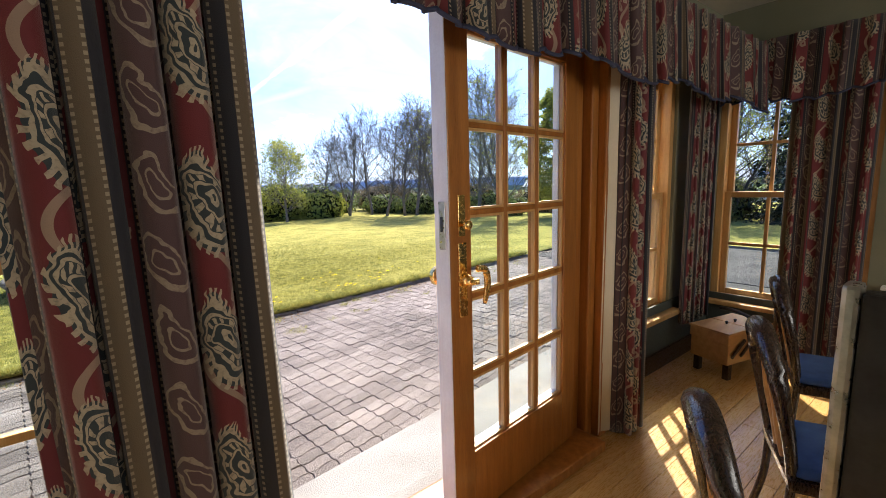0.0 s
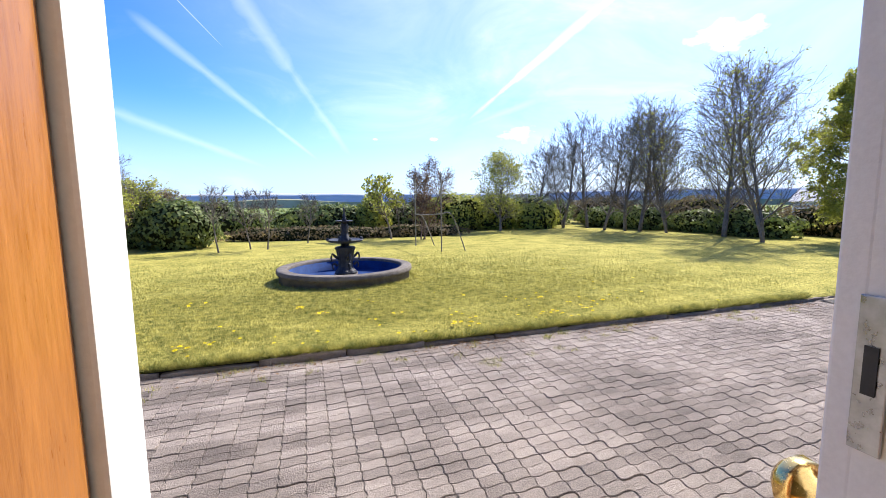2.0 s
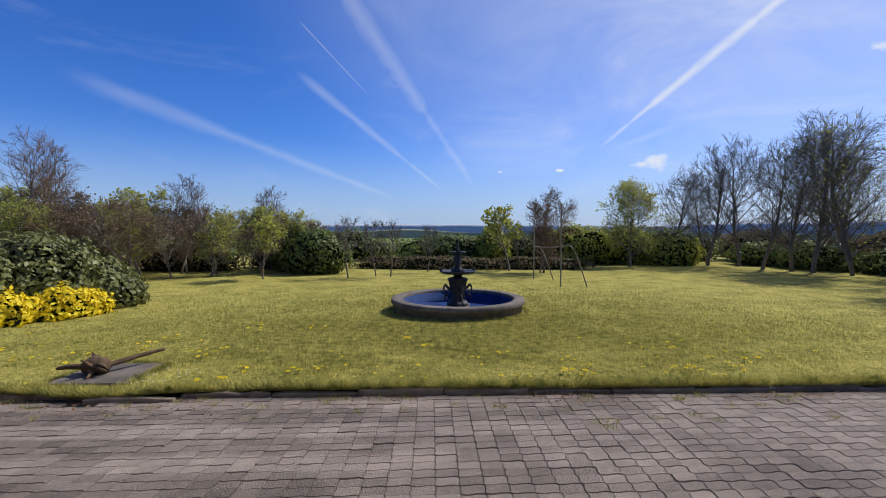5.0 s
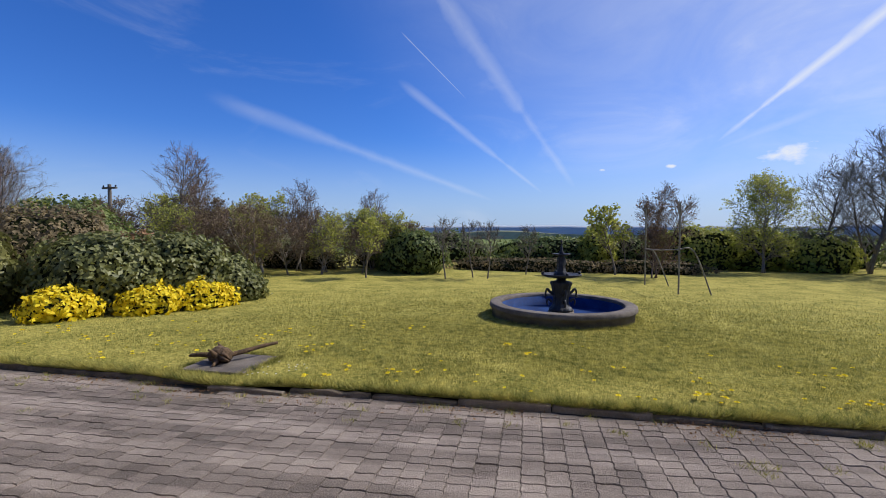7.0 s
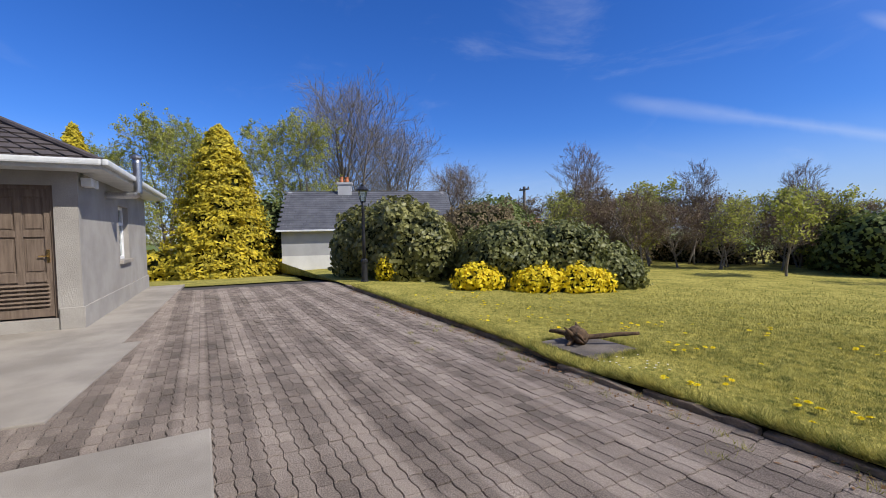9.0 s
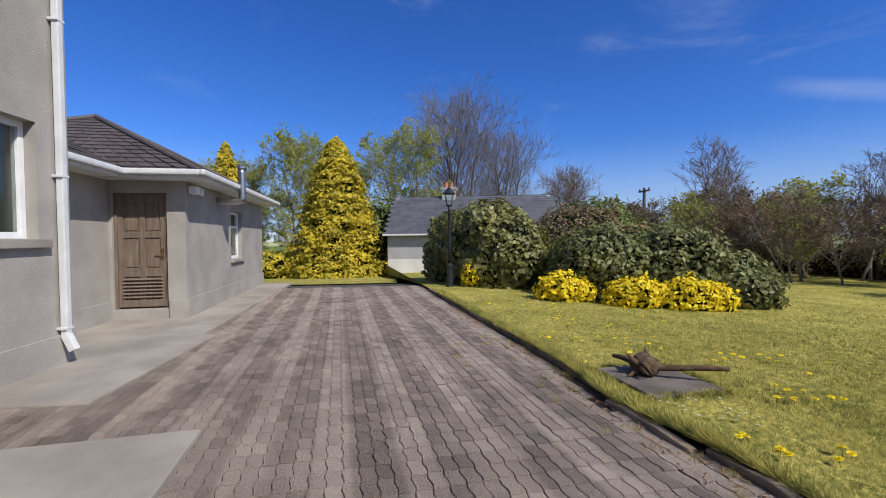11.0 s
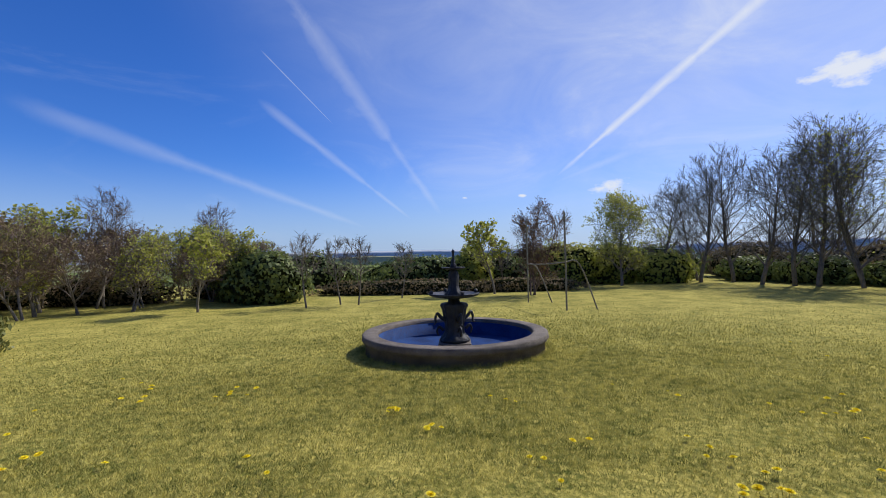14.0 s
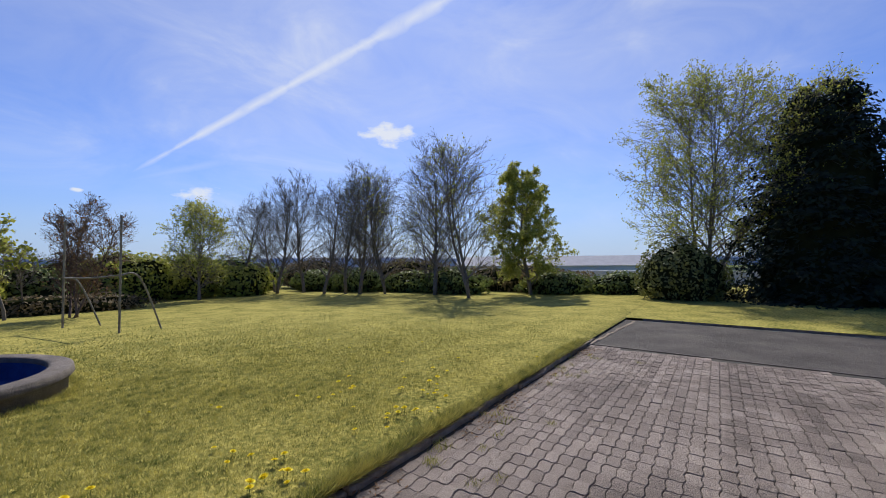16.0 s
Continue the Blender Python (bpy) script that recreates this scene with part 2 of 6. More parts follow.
    tooth = w.math("GREATER_THAN", w.math("SINE", w.math("MULTIPLY", ang, 24.0)), 0.0)
    rim = w.math("MULTIPLY", between(r, .80, 1.10), w.math("MAXIMUM", tooth, w.math("LESS_THAN", r, .9)))
    lines = w.math("MAXIMUM", rim, w.math("MAXIMUM", between(r, .62, .70), between(r, .36, .42)))
    petals = w.math("MULTIPLY", between(r, .44, .60), w.math("GREATER_THAN", w.math("SINE", w.math("MULTIPLY", ang, 11.0)), 0.1))
    lines = w.math("MAXIMUM", lines, w.math("MAXIMUM", petals, between(r, .08, .2)))
    col = w.mix(w.math("MULTIPLY", w.math("MULTIPLY", lines, band), w.math("MULTIPLY", fleck, .92)), col, cream)
    # smaller scrolls on the plum band
    r, ang = drop(0.825, .027, .05, .13, .012, .3)
    scroll = w.math("MAXIMUM", between(r, .82, 1.02), between(r, .38, .5))
    col = w.mix(w.math("MULTIPLY", w.math("MULTIPLY", scroll, between(s, .73, .92)), w.math("MULTIPLY", fleck, .55)), col, cream)
    w.put(b.inputs["Base Color"], col)
    b.inputs["Roughness"].default_value = 0.75
    b.inputs["Sheen Weight"].default_value = 0.25
    bp = w.add("ShaderNodeBump")
    bp.inputs["Strength"].default_value, bp.inputs["Distance"].default_value = 0.3, 0.004
    w.put(bp.inputs["Height"], w.noise(uv, 600.0, 2.0))
    w.put(b.inputs["Normal"], bp.outputs[0])
    return m


M = {}
M["glass"] = glass_material()
M["cloth"] = fabric_material()
M["lining"] = material("cream_lining", (.62, .55, .42), (.78, .7, .56), 3, .85, grain=300)
M["braid"] = material("navy_braid", (.02, .025, .06), (.05, .06, .12), 20, .8, grain=300)
M["varnish"] = material("varnished_wood", (.25, .085, .014), (.47, .185, .038), 3, .38, bump=.06, stretch=(9, 9, .8), coat=.35, grain=40)
M["pine"] = material("light_window_wood", (.50, .27, .09), (.68, .42, .18), 3, .4, bump=.06, stretch=(9, 9, .8), coat=.25, grain=40)
M["white"] = material("white_paint", (.70, .70, .70), (.84, .84, .84), 6, .45, bump=.05, grain=120)
M["brass"] = material("polished_brass", (.75, .48, .16), (.9, .64, .26), 30, .22, 1.0, bump=.02, grain=90)
M["steel"] = material("grey_steel", (.35, .35, .36), (.55, .55, .56), 30, .35, 1.0, bump=.02)
M["black"] = material("black_metal", (.012, .013, .016), (.04, .04, .045), 12, .45, .3, bump=.1)
M["darkwood"] = material("dark_chair_wood", (.012, .006, .004), (.05, .022, .012), 6, .28, bump=.05, coat=.5, stretch=(4, 4, 1))
M["honeywood"] = material("honey_wood", (.36, .17, .05), (.52, .28, .10), 5, .4, bump=.05, coat=.2, stretch=(1, 6, 6))
M["blueseat"] = material("blue_velvet", (.02, .06, .20), (.05, .12, .34), 12, .9, grain=300)
M["plaster_in"] = material("olive_wall_paint", (.20, .205, .14), (.25, .25, .18), 2, .8, bump=.08, grain=120)
M["wainscot"] = material("dark_green_wainscot", (.06, .075, .07), (.09, .105, .095), 3, .6, bump=.05)
M["ceiling"] = material("ceiling_paint", (.62, .6, .52), (.7, .68, .6), 2, .9, bump=.05)
M["floorwood"] = material("oak_floor", (.40, .20, .055), (.62, .36, .12), 2.2, .3, bump=.05, per="object", stretch=(1, 8, 1), coat=.4, grain=30)
M["pebble"] = material("pebble_dash", (.30, .28, .25), (.72, .68, .62), 90, .9, bump=1.0, grain=220, big=.8)
M["render"] = material("grey_render", (.27, .25, .225), (.40, .375, .34), 1.6, .9, bump=.35, grain=60)
M["whitewall"] = material("white_wall", (.58, .57, .55), (.72, .71, .69), 1.5, .9, bump=.2)
M["greywall"] = material("pale_grey_wall", (.33, .33, .34), (.42, .42, .43), 1.5, .9, bump=.2)
M["slate"] = material("roof_slate", (.045, .048, .056), (.13, .13, .145), 2, .6, bump=.3, per="island", grain=40)
M["rooftile"] = material("brown_roof_tile", (.055, .045, .043), (.12, .10, .095), 2, .7, bump=.3, per="island")
M["terracotta"] = material("terracotta", (.4, .12, .05), (.55, .2, .09), 8, .8)
M["gutter"] = material("pale_gutter", (.55, .56, .56), (.7, .71, .71), 4, .5, bump=.05)
M["block"] = material("paving_block", (.078, .060, .050), (.54, .445, .37), 0.9, .92, bump=1.0, spec=.25, per="object", grain=95, big=.5, courses=True)
M["blockrest"] = material("paving_block_joined", (.078, .060, .050), (.54, .445, .37), 0.9, .92, bump=1.0, spec=.25, per="island", grain=95, big=.5, courses=True)
M["joint"] = material("joint_earth", (.03, .026, .02), (.075, .065, .05), 8, .95, bump=.5)
M["concrete"] = material("weathered_concrete", (.22, .195, .165), (.40, .36, .31), 1.3, .9, bump=.4, grain=140)
M["kerb"] = material("kerb_concrete", (.10, .075, .05), (.46, .36, .26), 5, .95, bump=.8, per="object", grain=70)
M["tarmac"] = material("tarmac", (.045, .038, .032), (.13, .11, .092), 1.2, .9, bump=.8, grain=160)
M["lawn"] = material("mown_lawn", (.045, .072, .008), (.57, .475, .13), 1.4, .95, bump=1.0, grain=17, big=.30, spec=.05)
M["field"] = material("far_field", (.10, .14, .035), (.17, .20, .06), .02, .95, bump=0, grain=.3, spec=.1)
# pale blue of the far hills is distance haze put into the base colour
M["hill"] = material("haze_painted_far_hill", (.40, .45, .50), (.48, .52, .56), .004, 1.0, bump=0, grain=.03, spec=0)
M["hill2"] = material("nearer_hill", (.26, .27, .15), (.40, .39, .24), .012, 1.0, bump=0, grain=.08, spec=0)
M["blade"] = leaf_material("grass_blade", (.04, .085, .008), (.72, .62, .17), .8, .3, 7.0)
M["bark"] = material("bark", (.10, .085, .07), (.25, .215, .175), 6, .95, bump=.6, stretch=(3, 3, 1), grain=40)
M["palebark"] = material("pale_bark", (.12, .10, .08), (.28, .24, .19), 6, .95, bump=.5, stretch=(3, 3, 1), grain=40)
M["redbark"] = material("red_brown_twigs", (.10, .065, .045), (.22, .15, .105), 6, .95, bump=.3)
M["leaf_fresh"] = leaf_material("fresh_leaves", (.22, .26, .03), (.60, .58, .13), .6, .5)
M["leaf_green"] = leaf_material("green_leaves", (.06, .10, .022), (.25, .29, .075), .6)
M["leaf_laurel"] = leaf_material("laurel_leaves", (.06, .075, .018), (.34, .32, .10), .5, .25)
M["leaf_rhodo"] = leaf_material("bush_leaves", (.06, .08, .02), (.29, .29, .09), .55, .3)
M["leaf_brown"] = leaf_material("brown_hedge", (.09, .07, .035), (.33, .25, .13), .8)
# conifer green taken down to near black: its shaded side is painted in
M["leaf_shade"] = leaf_material("shade_painted_conifer", (.005, .011, .004), (.018, .03, .010), .95, .05)
M["leaf_gold"] = leaf_material("golden_conifer", (.16, .15, .010), (.85, .66, .04), .7, .3)
M["leaf_yellow"] = leaf_material("yellow_flowers", (.72, .54, .01), (.96, .80, .03), .7, .3)
M["leaf_rust"] = leaf_material("rusty_leaves", (.20, .10, .04), (.34, .2, .09), .7, .3)
# near-black colour that paints the shade inside foliage and closed rooms
M["core"] = material("painted_inner_shade", (.014, .017, .007), (.032, .036, .016), 3, 1.0, bump=0, spec=0)
M["stone"] = material("fountain_stone", (.07, .058, .048), (.24, .20, .165), 3, .9, bump=.7, grain=60)
M["blue"] = material("blue_pool_paint", (.003, .015, .07), (.010, .055, .21), 2.5, .75, bump=.2, grain=30, spec=.15)
M["iron"] = material("dark_cast_iron", (.012, .013, .018), (.05, .052, .06), 9, .5, .4, bump=.5)
M["rust"] = material("flaked_pole_paint", (.14, .12, .09), (.32, .29, .22), 9, .7, .2, bump=.2)
M["log"] = material("weathered_root_wood", (.03, .017, .009), (.22, .135, .07), 9, .9, bump=.8, stretch=(2, 2, 2), grain=50)
M["oldoak"] = material("faded_door_wood", (.10, .07, .05), (.22, .165, .125), 3, .8, bump=.3, stretch=(9, 9, .8))
M["dandelion"] = leaf_material("dandelion_yellow", (.90, .72, .01), (.98, .86, .03), .7, .2)
M["daisy"] = leaf_material("daisy_white", (.75, .75, .7), (.9, .9, .85), .7, .2)
M["shed"] = material("pale_far_wall", (.55, .56, .58), (.68, .69, .7), .4, .8, bump=0)


# ---- mesh helpers ----
def part(name, bm, mat, parent=None, label="", smooth=False):
    me = bpy.data.meshes.new(name)
    bm.to_mesh(me)
    bm.free()
    return part_me(name, me, mat, parent, label, smooth)


def part_me(name, me, mat, parent=None, label="", smooth=False):
    if mat and not me.materials:
        me.materials.append(mat)
    if smooth:
        me.polygons.foreach_set("use_smooth", [True] * len(me.polygons))
    ob = new(name, me)
    if parent:
        ob.parent = parent
    if label:
        tagged(ob, label)
    return ob


def empty(name, m=None, label="", category="", group="", kind=""):
    ob = new(name)
    if m is not None:
        ob.matrix_basis = m
    return tagged(ob, label, category, group, kind)


def mesh_from(verts, faces, name="mesh"):
    me = bpy.data.meshes.new(name)
    me.from_pydata(verts, [], faces)
    me.update()
    return me


def box(bm, lo, hi, bevel=0.0, m=None):
    """Adds a box between two corners, with its edges bevelled."""
    c = [(a + b) / 2 for a, b in zip(lo, hi)]
    s = [abs(b - a) for a, b in zip(lo, hi)]
    tmp = bmesh.new()
    bmesh.ops.create_cube(tmp, size=1, matrix=Matrix.Translation(c) @ Matrix.Diagonal((*s, 1)))
    if bevel:
        bmesh.ops.bevel(tmp, geom=tmp.edges[:], offset=min(bevel, min(s) * .45), segments=2, affect="EDGES", profile=.6)
    if m is not None:
        bmesh.ops.transform(tmp, matrix=m, verts=tmp.verts)
    me = bpy.data.meshes.new("tmp")
    tmp.to_mesh(me)
    tmp.free()
    bm.from_mesh(me)
    bpy.data.meshes.remove(me)
    return bm


def boxes(*items, bevel=0.0):
    bm = bmesh.new()
    for lo, hi in items:
        box(bm, lo, hi, bevel)
    return bm


def lathe(profile, n=24, wobble=None):
    """A turned body from (radius, height) pairs, from the bottom up; closed at radius 0."""
    verts, faces = [], []
    for r, z in profile:
        for i in range(n):
            a = 2 * math.pi * i / n
            k = wobble(a, z) if wobble else 1
            verts.append((r * k * math.cos(a), r * k * math.sin(a), z))
    for j in range(len(profile) - 1):
        for i in range(n):
            k = (i + 1) % n
            faces.append((j * n + i, j * n + k, (j + 1) * n + k, (j + 1) * n + i))
    faces.append(tuple(range(n))[::-1])
    faces.append(tuple((len(profile) - 1) * n + i for i in range(n)))
    bm = bmesh.new()
    me = mesh_from(verts, faces)
    bm.from_mesh(me)
    bpy.data.meshes.remove(me)
    return bm


def tube_into(verts, faces, pts, radii, sides=6):
    """Adds a tapered tube along pts to the lists."""
    base = len(verts)
    for i, p in enumerate(pts):
        d = (pts[min(i + 1, len(pts) - 1)] - pts[max(i - 1, 0)]).normalized()
        a = d.orthogonal().normalized() if abs(d.z) > .9 else d.cross(Vector((0, 0, 1))).normalized()
        b = d.cross(a)
        for k in range(sides):
            t = 2 * math.pi * k / sides
            verts.append(tuple(p + (a * math.cos(t) + b * math.sin(t)) * radii[i]))
    for i in range(len(pts) - 1):
        for k in range(sides):
            q = (k + 1) % sides
            faces.append((base + i * sides + k, base + i * sides + q, base + (i + 1) * sides + q, base + (i + 1) * sides + k))
    if sides > 3:
        faces.append(tuple(base + k for k in range(sides))[::-1])
        faces.append(tuple(base + (len(pts) - 1) * sides + k for k in range(sides)))


def tube(pts, radii, sides=10):
    v, f = [], []
    pts = [Vector(p) for p in pts]
    if not isinstance(radii, (list, tuple)):
        radii = [radii] * len(pts)
    tube_into(v, f, pts, radii, sides)
    return mesh_from(v, f)


def smooth_line(pts, n=6):
    """Points on a soft curve through pts."""
    pts = [Vector(p) for p in pts]
    out = []
    for i in range(len(pts) - 1):
        p0, p1, p2, p3 = pts[max(i - 1, 0)], pts[i], pts[i + 1], pts[min(i + 2, len(pts) - 1)]
        for k in range(n):
            t = k / n
            out.append(0.5 * ((2 * p1) + (p2 - p0) * t + (2 * p0 - 5 * p1 + 4 * p2 - p3) * t * t + (3 * p1 - p0 - 3 * p2 + p3) * t ** 3))
    out.append(pts[-1])
    return out


def leaves_mesh(centres, normals, size, rng, long=1.6, name="leaves"):
    """Small folded diamond leaves at the given places."""
    c, nrm = np.asarray(centres, float), np.asarray(normals, float)
    n = len(c)
    t = rng.normal(size=(n, 3))
    nrm = nrm + rng.normal(scale=.45, size=(n, 3))
    nrm /= np.linalg.norm(nrm, axis=1, keepdims=True) + 1e-9
    t -= nrm * (t * nrm).sum(1, keepdims=True)
    t /= np.linalg.norm(t, axis=1, keepdims=True) + 1e-9
    s = np.cross(nrm, t)
    k = size * rng.uniform(.6, 1.35, (n, 1))
    v = np.stack([c - t * k * long / 2, c + s * k / 2 + nrm * k * .12, c + t * k * long / 2, c - s * k / 2 + nrm * k * .12], 1).reshape(-1, 3)
    i = np.arange(n)[:, None] * 4
    f = np.concatenate([i + [0, 1, 2], i + [0, 2, 3]], 1).reshape(-1, 3)
    return tri_mesh(v, f, name)


def tri_mesh(v, f, name="mesh"):
    me = bpy.data.meshes.new(name)
    me.vertices.add(len(v))
    me.vertices.foreach_set("co", np.asarray(v, np.float32).ravel())
    me.loops.add(len(f) * 3)
    me.loops.foreach_set("vertex_index", np.asarray(f, np.int32).ravel())
    me.polygons.add(len(f))
    me.polygons.foreach_set("loop_start", np.arange(len(f), dtype=np.int32) * 3)
    me.polygons.foreach_set("loop_total", np.full(len(f), 3, np.int32))
    me.update(calc_edges=True)
    me.validate()
    return me


# ---- the lie of the land ----
def kerb_y(x):
    # the line bows out where the paving has sunk beside the slab
    return 5.55 + .128 * x - .15 * np.exp(-((x + 3.4) / .7) ** 2)


def land(x, y):
    """Height of the ground. The paving is level; the lawn falls gently from its kerb."""
    s = y - kerb_y(x)
    z = 0.0
    if s > 0:
        z = .10 - .039 * s - .055 * max(0.0, 1 - s / .9) if s < 5 else -.095 - .012 * (s - 5)
    if x < -12 and s < 8:
        z = min(z, -.06 * (-12 - x)) if s < 0 else z - .05 * (-12 - x) * max(0, 1 - s / 8)
    return max(z, -2.5)


def grid_mesh(xs, ys, height):
    verts = [(x, y, height(x, y)) for y in ys for x in xs]
    w = len(xs)
    faces = [(j * w + i, j * w + i + 1, (j + 1) * w + i + 1, (j + 1) * w + i) for j in range(len(ys) - 1) for i in range(w - 1)]
    return mesh_from(verts, faces)


def steps(a, b, d):
    n = max(1, round((b - a) / d))
    return [a + (b - a) * i / n for i in range(n + 1)]


far_axis = [-3000, -1200, -500, -220, -120, -70] + steps(-50, 50, 2) + [70, 120, 220, 500, 1200, 3000]


def under(x, y):
    r = math.hypot(x, y)
    return land(x, y) - .25 if r < 45 else -1.0 - min(8.0, (r - 45) * .03)


tagged(part_me("ground", grid_mesh(far_axis, far_axis, under), M["field"], smooth=True), "green farmland sheet reaching to the hills", "ground", kind="structure")

# lawn: rows follow the kerb, so that its near edge is straight
lawn_v, lawn_f = [], []
lx = steps(-34, 40, .5)
ls = [.05] + steps(.062, 4, .25) + steps(4.5, 34, 1.0)[0:]
for s_ in ls:
    for x_ in lx:
        y_ = kerb_y(x_) + s_
        lawn_v.append((x_, y_, (.03 if s_ < .055 else land(x_, y_)) + .012 * noise.noise(Vector((x_ * 1.2, y_ * 1.2, 0)))))
for j in range(len(ls) - 1):
    for i in range(len(lx) - 1):
        a = j * len(lx) + i
        lawn_f.append((a, a + 1, a + len(lx) + 1, a + len(lx)))
tagged(part_me("lawn", mesh_from(lawn_v, lawn_f), M["lawn"], smooth=True), "mown spring lawn, green and straw yellow in patches", "lawn", kind="structure")

# lawn and verge past the tarmac
verge_x = steps(11.7, 45, 1.5)
verge_v, verge_f = [], []
for q_ in steps(0, 1, .03):
    for x_ in verge_x:
        y_ = -30 + q_ * (kerb_y(x_) + .14 + 30)
        verge_v.append((x_, y_, .05 + .015 * noise.noise(Vector((x_, y_, 3))) * (1 - q_)))
for j in range(len(verge_v) // len(verge_x) - 1):
    for i in range(len(verge_x) - 1):
        a = j * len(verge_x) + i
        verge_f.append((a, a + 1, a + len(verge_x) + 1, a + len(verge_x)))
tagged(part_me("verge_east", mesh_from(verge_v, verge_f), M["lawn"], smooth=True), "grass verge behind the tarmac strip", "lawn", kind="structure")
tagged(part_me("verge_west", grid_mesh(steps(-40, -15.2, 1.2), steps(-14, 3.2, 1.2), lambda x, y: -.06 * (-12 - x) + .05), M["lawn"], smooth=True), "grass verge in front of the conifer and garage", "lawn", kind="structure")
tagged(part("tarmac_strip", boxes(((7.85, -14, -.06), (11.7, 7.2, -.004))), M["tarmac"]), "dark worn tarmac strip beside the paving", "tarmac", kind="structure")
tagged(part_me("tarmac_lane", grid_mesh([-15.2, -14.4, -13.6, -12.9], steps(-14, 3.95, 2), lambda x, y: -.06 * max(0, -12 - x) + .01), M["tarmac"]), "dark tarmac lane end beyond the paving", "tarmac", kind="structure")
tagged(part_me("paving_bed", grid_mesh([-12.9, 7.85], [-4.5, 6.5], lambda x, y: -.014), M["joint"]), "dark earth in the paving joints", "paving bed", kind="structure")

# concrete by the house
tagged(part("concrete_pad", boxes(((-3.05, -1.2, -.05), (4.2, 2.14, .035)), bevel=.012), M["concrete"]), "weathered concrete strip along the house wall", "concrete", kind="structure")
tagged(part("concrete_apron", boxes(((-6.75, -3.0, -.05), (-4.0, .5, .02)), bevel=.01), M["concrete"]), "stained pale concrete apron", "concrete", kind="structure")
tagged(part("concrete_path", boxes(((-14.4, -3.0, -.05), (-6.75, .28, .018)), bevel=.01), M["concrete"]), "concrete path round the outbuilding", "concrete", kind="structure")
bpy.data.objects["concrete_pad"].matrix_basis = pose(0, 0, 0, 0, 0, 7.3)
bpy.data.objects["concrete_path"].matrix_basis = pose(-6.75, .28, 0, 0, 0, 3.5) @ pose(6.75, -.28, 0)

# ---- the house: one dining room ----
FZ, CZ = .38, 2.85                       # floor and ceiling
WN, WNO = 1.18, 1.285
WI, WO = 1.33, 1.425
EI, EO = 3.72, 3.92                      # east wall


def wall_with_holes(name, axis, lo, hi, z0, z1, face0, face1, holes, mat_in, mat_out, label):
    """A wall along one axis between two faces, with openings (a, b, za, zb) right through; its outer skin is another mesh."""
    ob = empty(name, label=label, category="wall", kind="structure")
    cuts = sorted({lo, hi, *[h[0] for h in holes], *[h[1] for h in holes]})
    mid = face0 + (face1 - face0) * .5
    for skin, f0, f1, mat in (("inner_skin", face0, mid, mat_in), ("outer_skin", mid, face1, mat_out)):
        bm = bmesh.new()
        for a, b in zip(cuts, cuts[1:]):
            spans = [(z0, z1)]
            for h in holes:
                if h[0] <= a and b <= h[1]:
                    spans = [p for q in spans for p in ((q[0], min(q[1], h[2])), (max(q[0], h[3]), q[1])) if p[1] > p[0]]
            for za, zb in spans:
                if axis == "x":
                    box(bm, (a, f0, za), (b, f1, zb))
                else:
                    box(bm, (f0, a, za), (f1, b, zb))
        bmesh.ops.remove_doubles(bm, verts=bm.verts, dist=1e-4)
        part(skin, bm, mat, ob)
    return ob


DOOR = (.14, 1.86, FZ, 2.42)
WIN_N = (2.45, 3.06, .78, 2.36)
WIN_W = (-.98, .03, .74, 2.36)
WIN_E = (.42, 1.312, .74, 2.36)
wall_with_holes("wall_north", "x", -1.2, 1.94, -.05, 3.1, WN, WNO, [DOOR, WIN_W], M["plaster_in"], M["pebble"], "olive painted room wall, pebble-dashed outside")
wall_with_holes("wall_bay", "x", 2.04, EO, -.05, 3.1, WI, WO, [WIN_N], M["plaster_in"], M["pebble"], "olive painted bay wall, pebble-dashed outside")
tagged(part("wall_return", boxes(((1.94, WN, -.05), (2.04, WO, 3.1))), M["pebble"]), "short return wall of the bay", "wall", kind="structure")
wall_with_holes("wall_east", "y", -4.0, WI, -.05, 3.1, EI, EO, [WIN_E], M["plaster_in"], M["pebble"], "olive painted wall with a sash window")
tagged(part("wall_south", boxes(((-1.2, -4.2, -.05), (EO, -4.0, 3.1))), M["plaster_in"]), "plain olive painted wall", "wall", kind="structure")
tagged(part("wall_west", boxes(((-1.2, -4.0, -.05), (-1.0, WN, 3.1))), M["plaster_in"]), "plain olive painted wall", "wall", kind="structure")
tagged(part("ceiling", boxes(((-1.0, -4.0, CZ), (EI, WI, CZ + .12))), M["ceiling"]), "plain cream ceiling", "ceiling", kind="structure")
tagged(part("house_roof", boxes(((-1.5, -4.6, 3.1), (EO + .3, WO + .28, 3.25))), M["rooftile"]), "overhanging dark roof edge", "roof", kind="structure")
floor = empty("floor", label="honey oak board floor with sunlit patches", category="floor", kind="structure")
part("screed", boxes(((-1.0, -4.0, -.05), (EI, WI, FZ - .02))), M["joint"], floor)

# skirting, wainscot and dado on the east and north walls
ws = empty("wainscot", label="dark green wainscot under a dado rail", category="wainscot", kind="structure")
part("panel", boxes(((EI - .012, -4.0, FZ), (EI - .001, .24, 1.22))), M["wainscot"], ws)
part("panel", boxes(((EI - .012, .24, FZ), (EI - .001, WI, .79))), M["wainscot"], ws)
part("panel", boxes(((2.05, WI - .012, FZ), (EI - .013, WI - .001, .84))), M["wainscot"], ws)
part("dado_rail", boxes(((EI - .035, -4.0, 1.22), (EI - .001, .14, 1.29)), bevel=.01), M["darkwood"], ws)
part("skirting", boxes(((EI - .03, -4.0, FZ), (EI - .013, WI - .03, FZ + .13)), bevel=.006), M["darkwood"], ws)
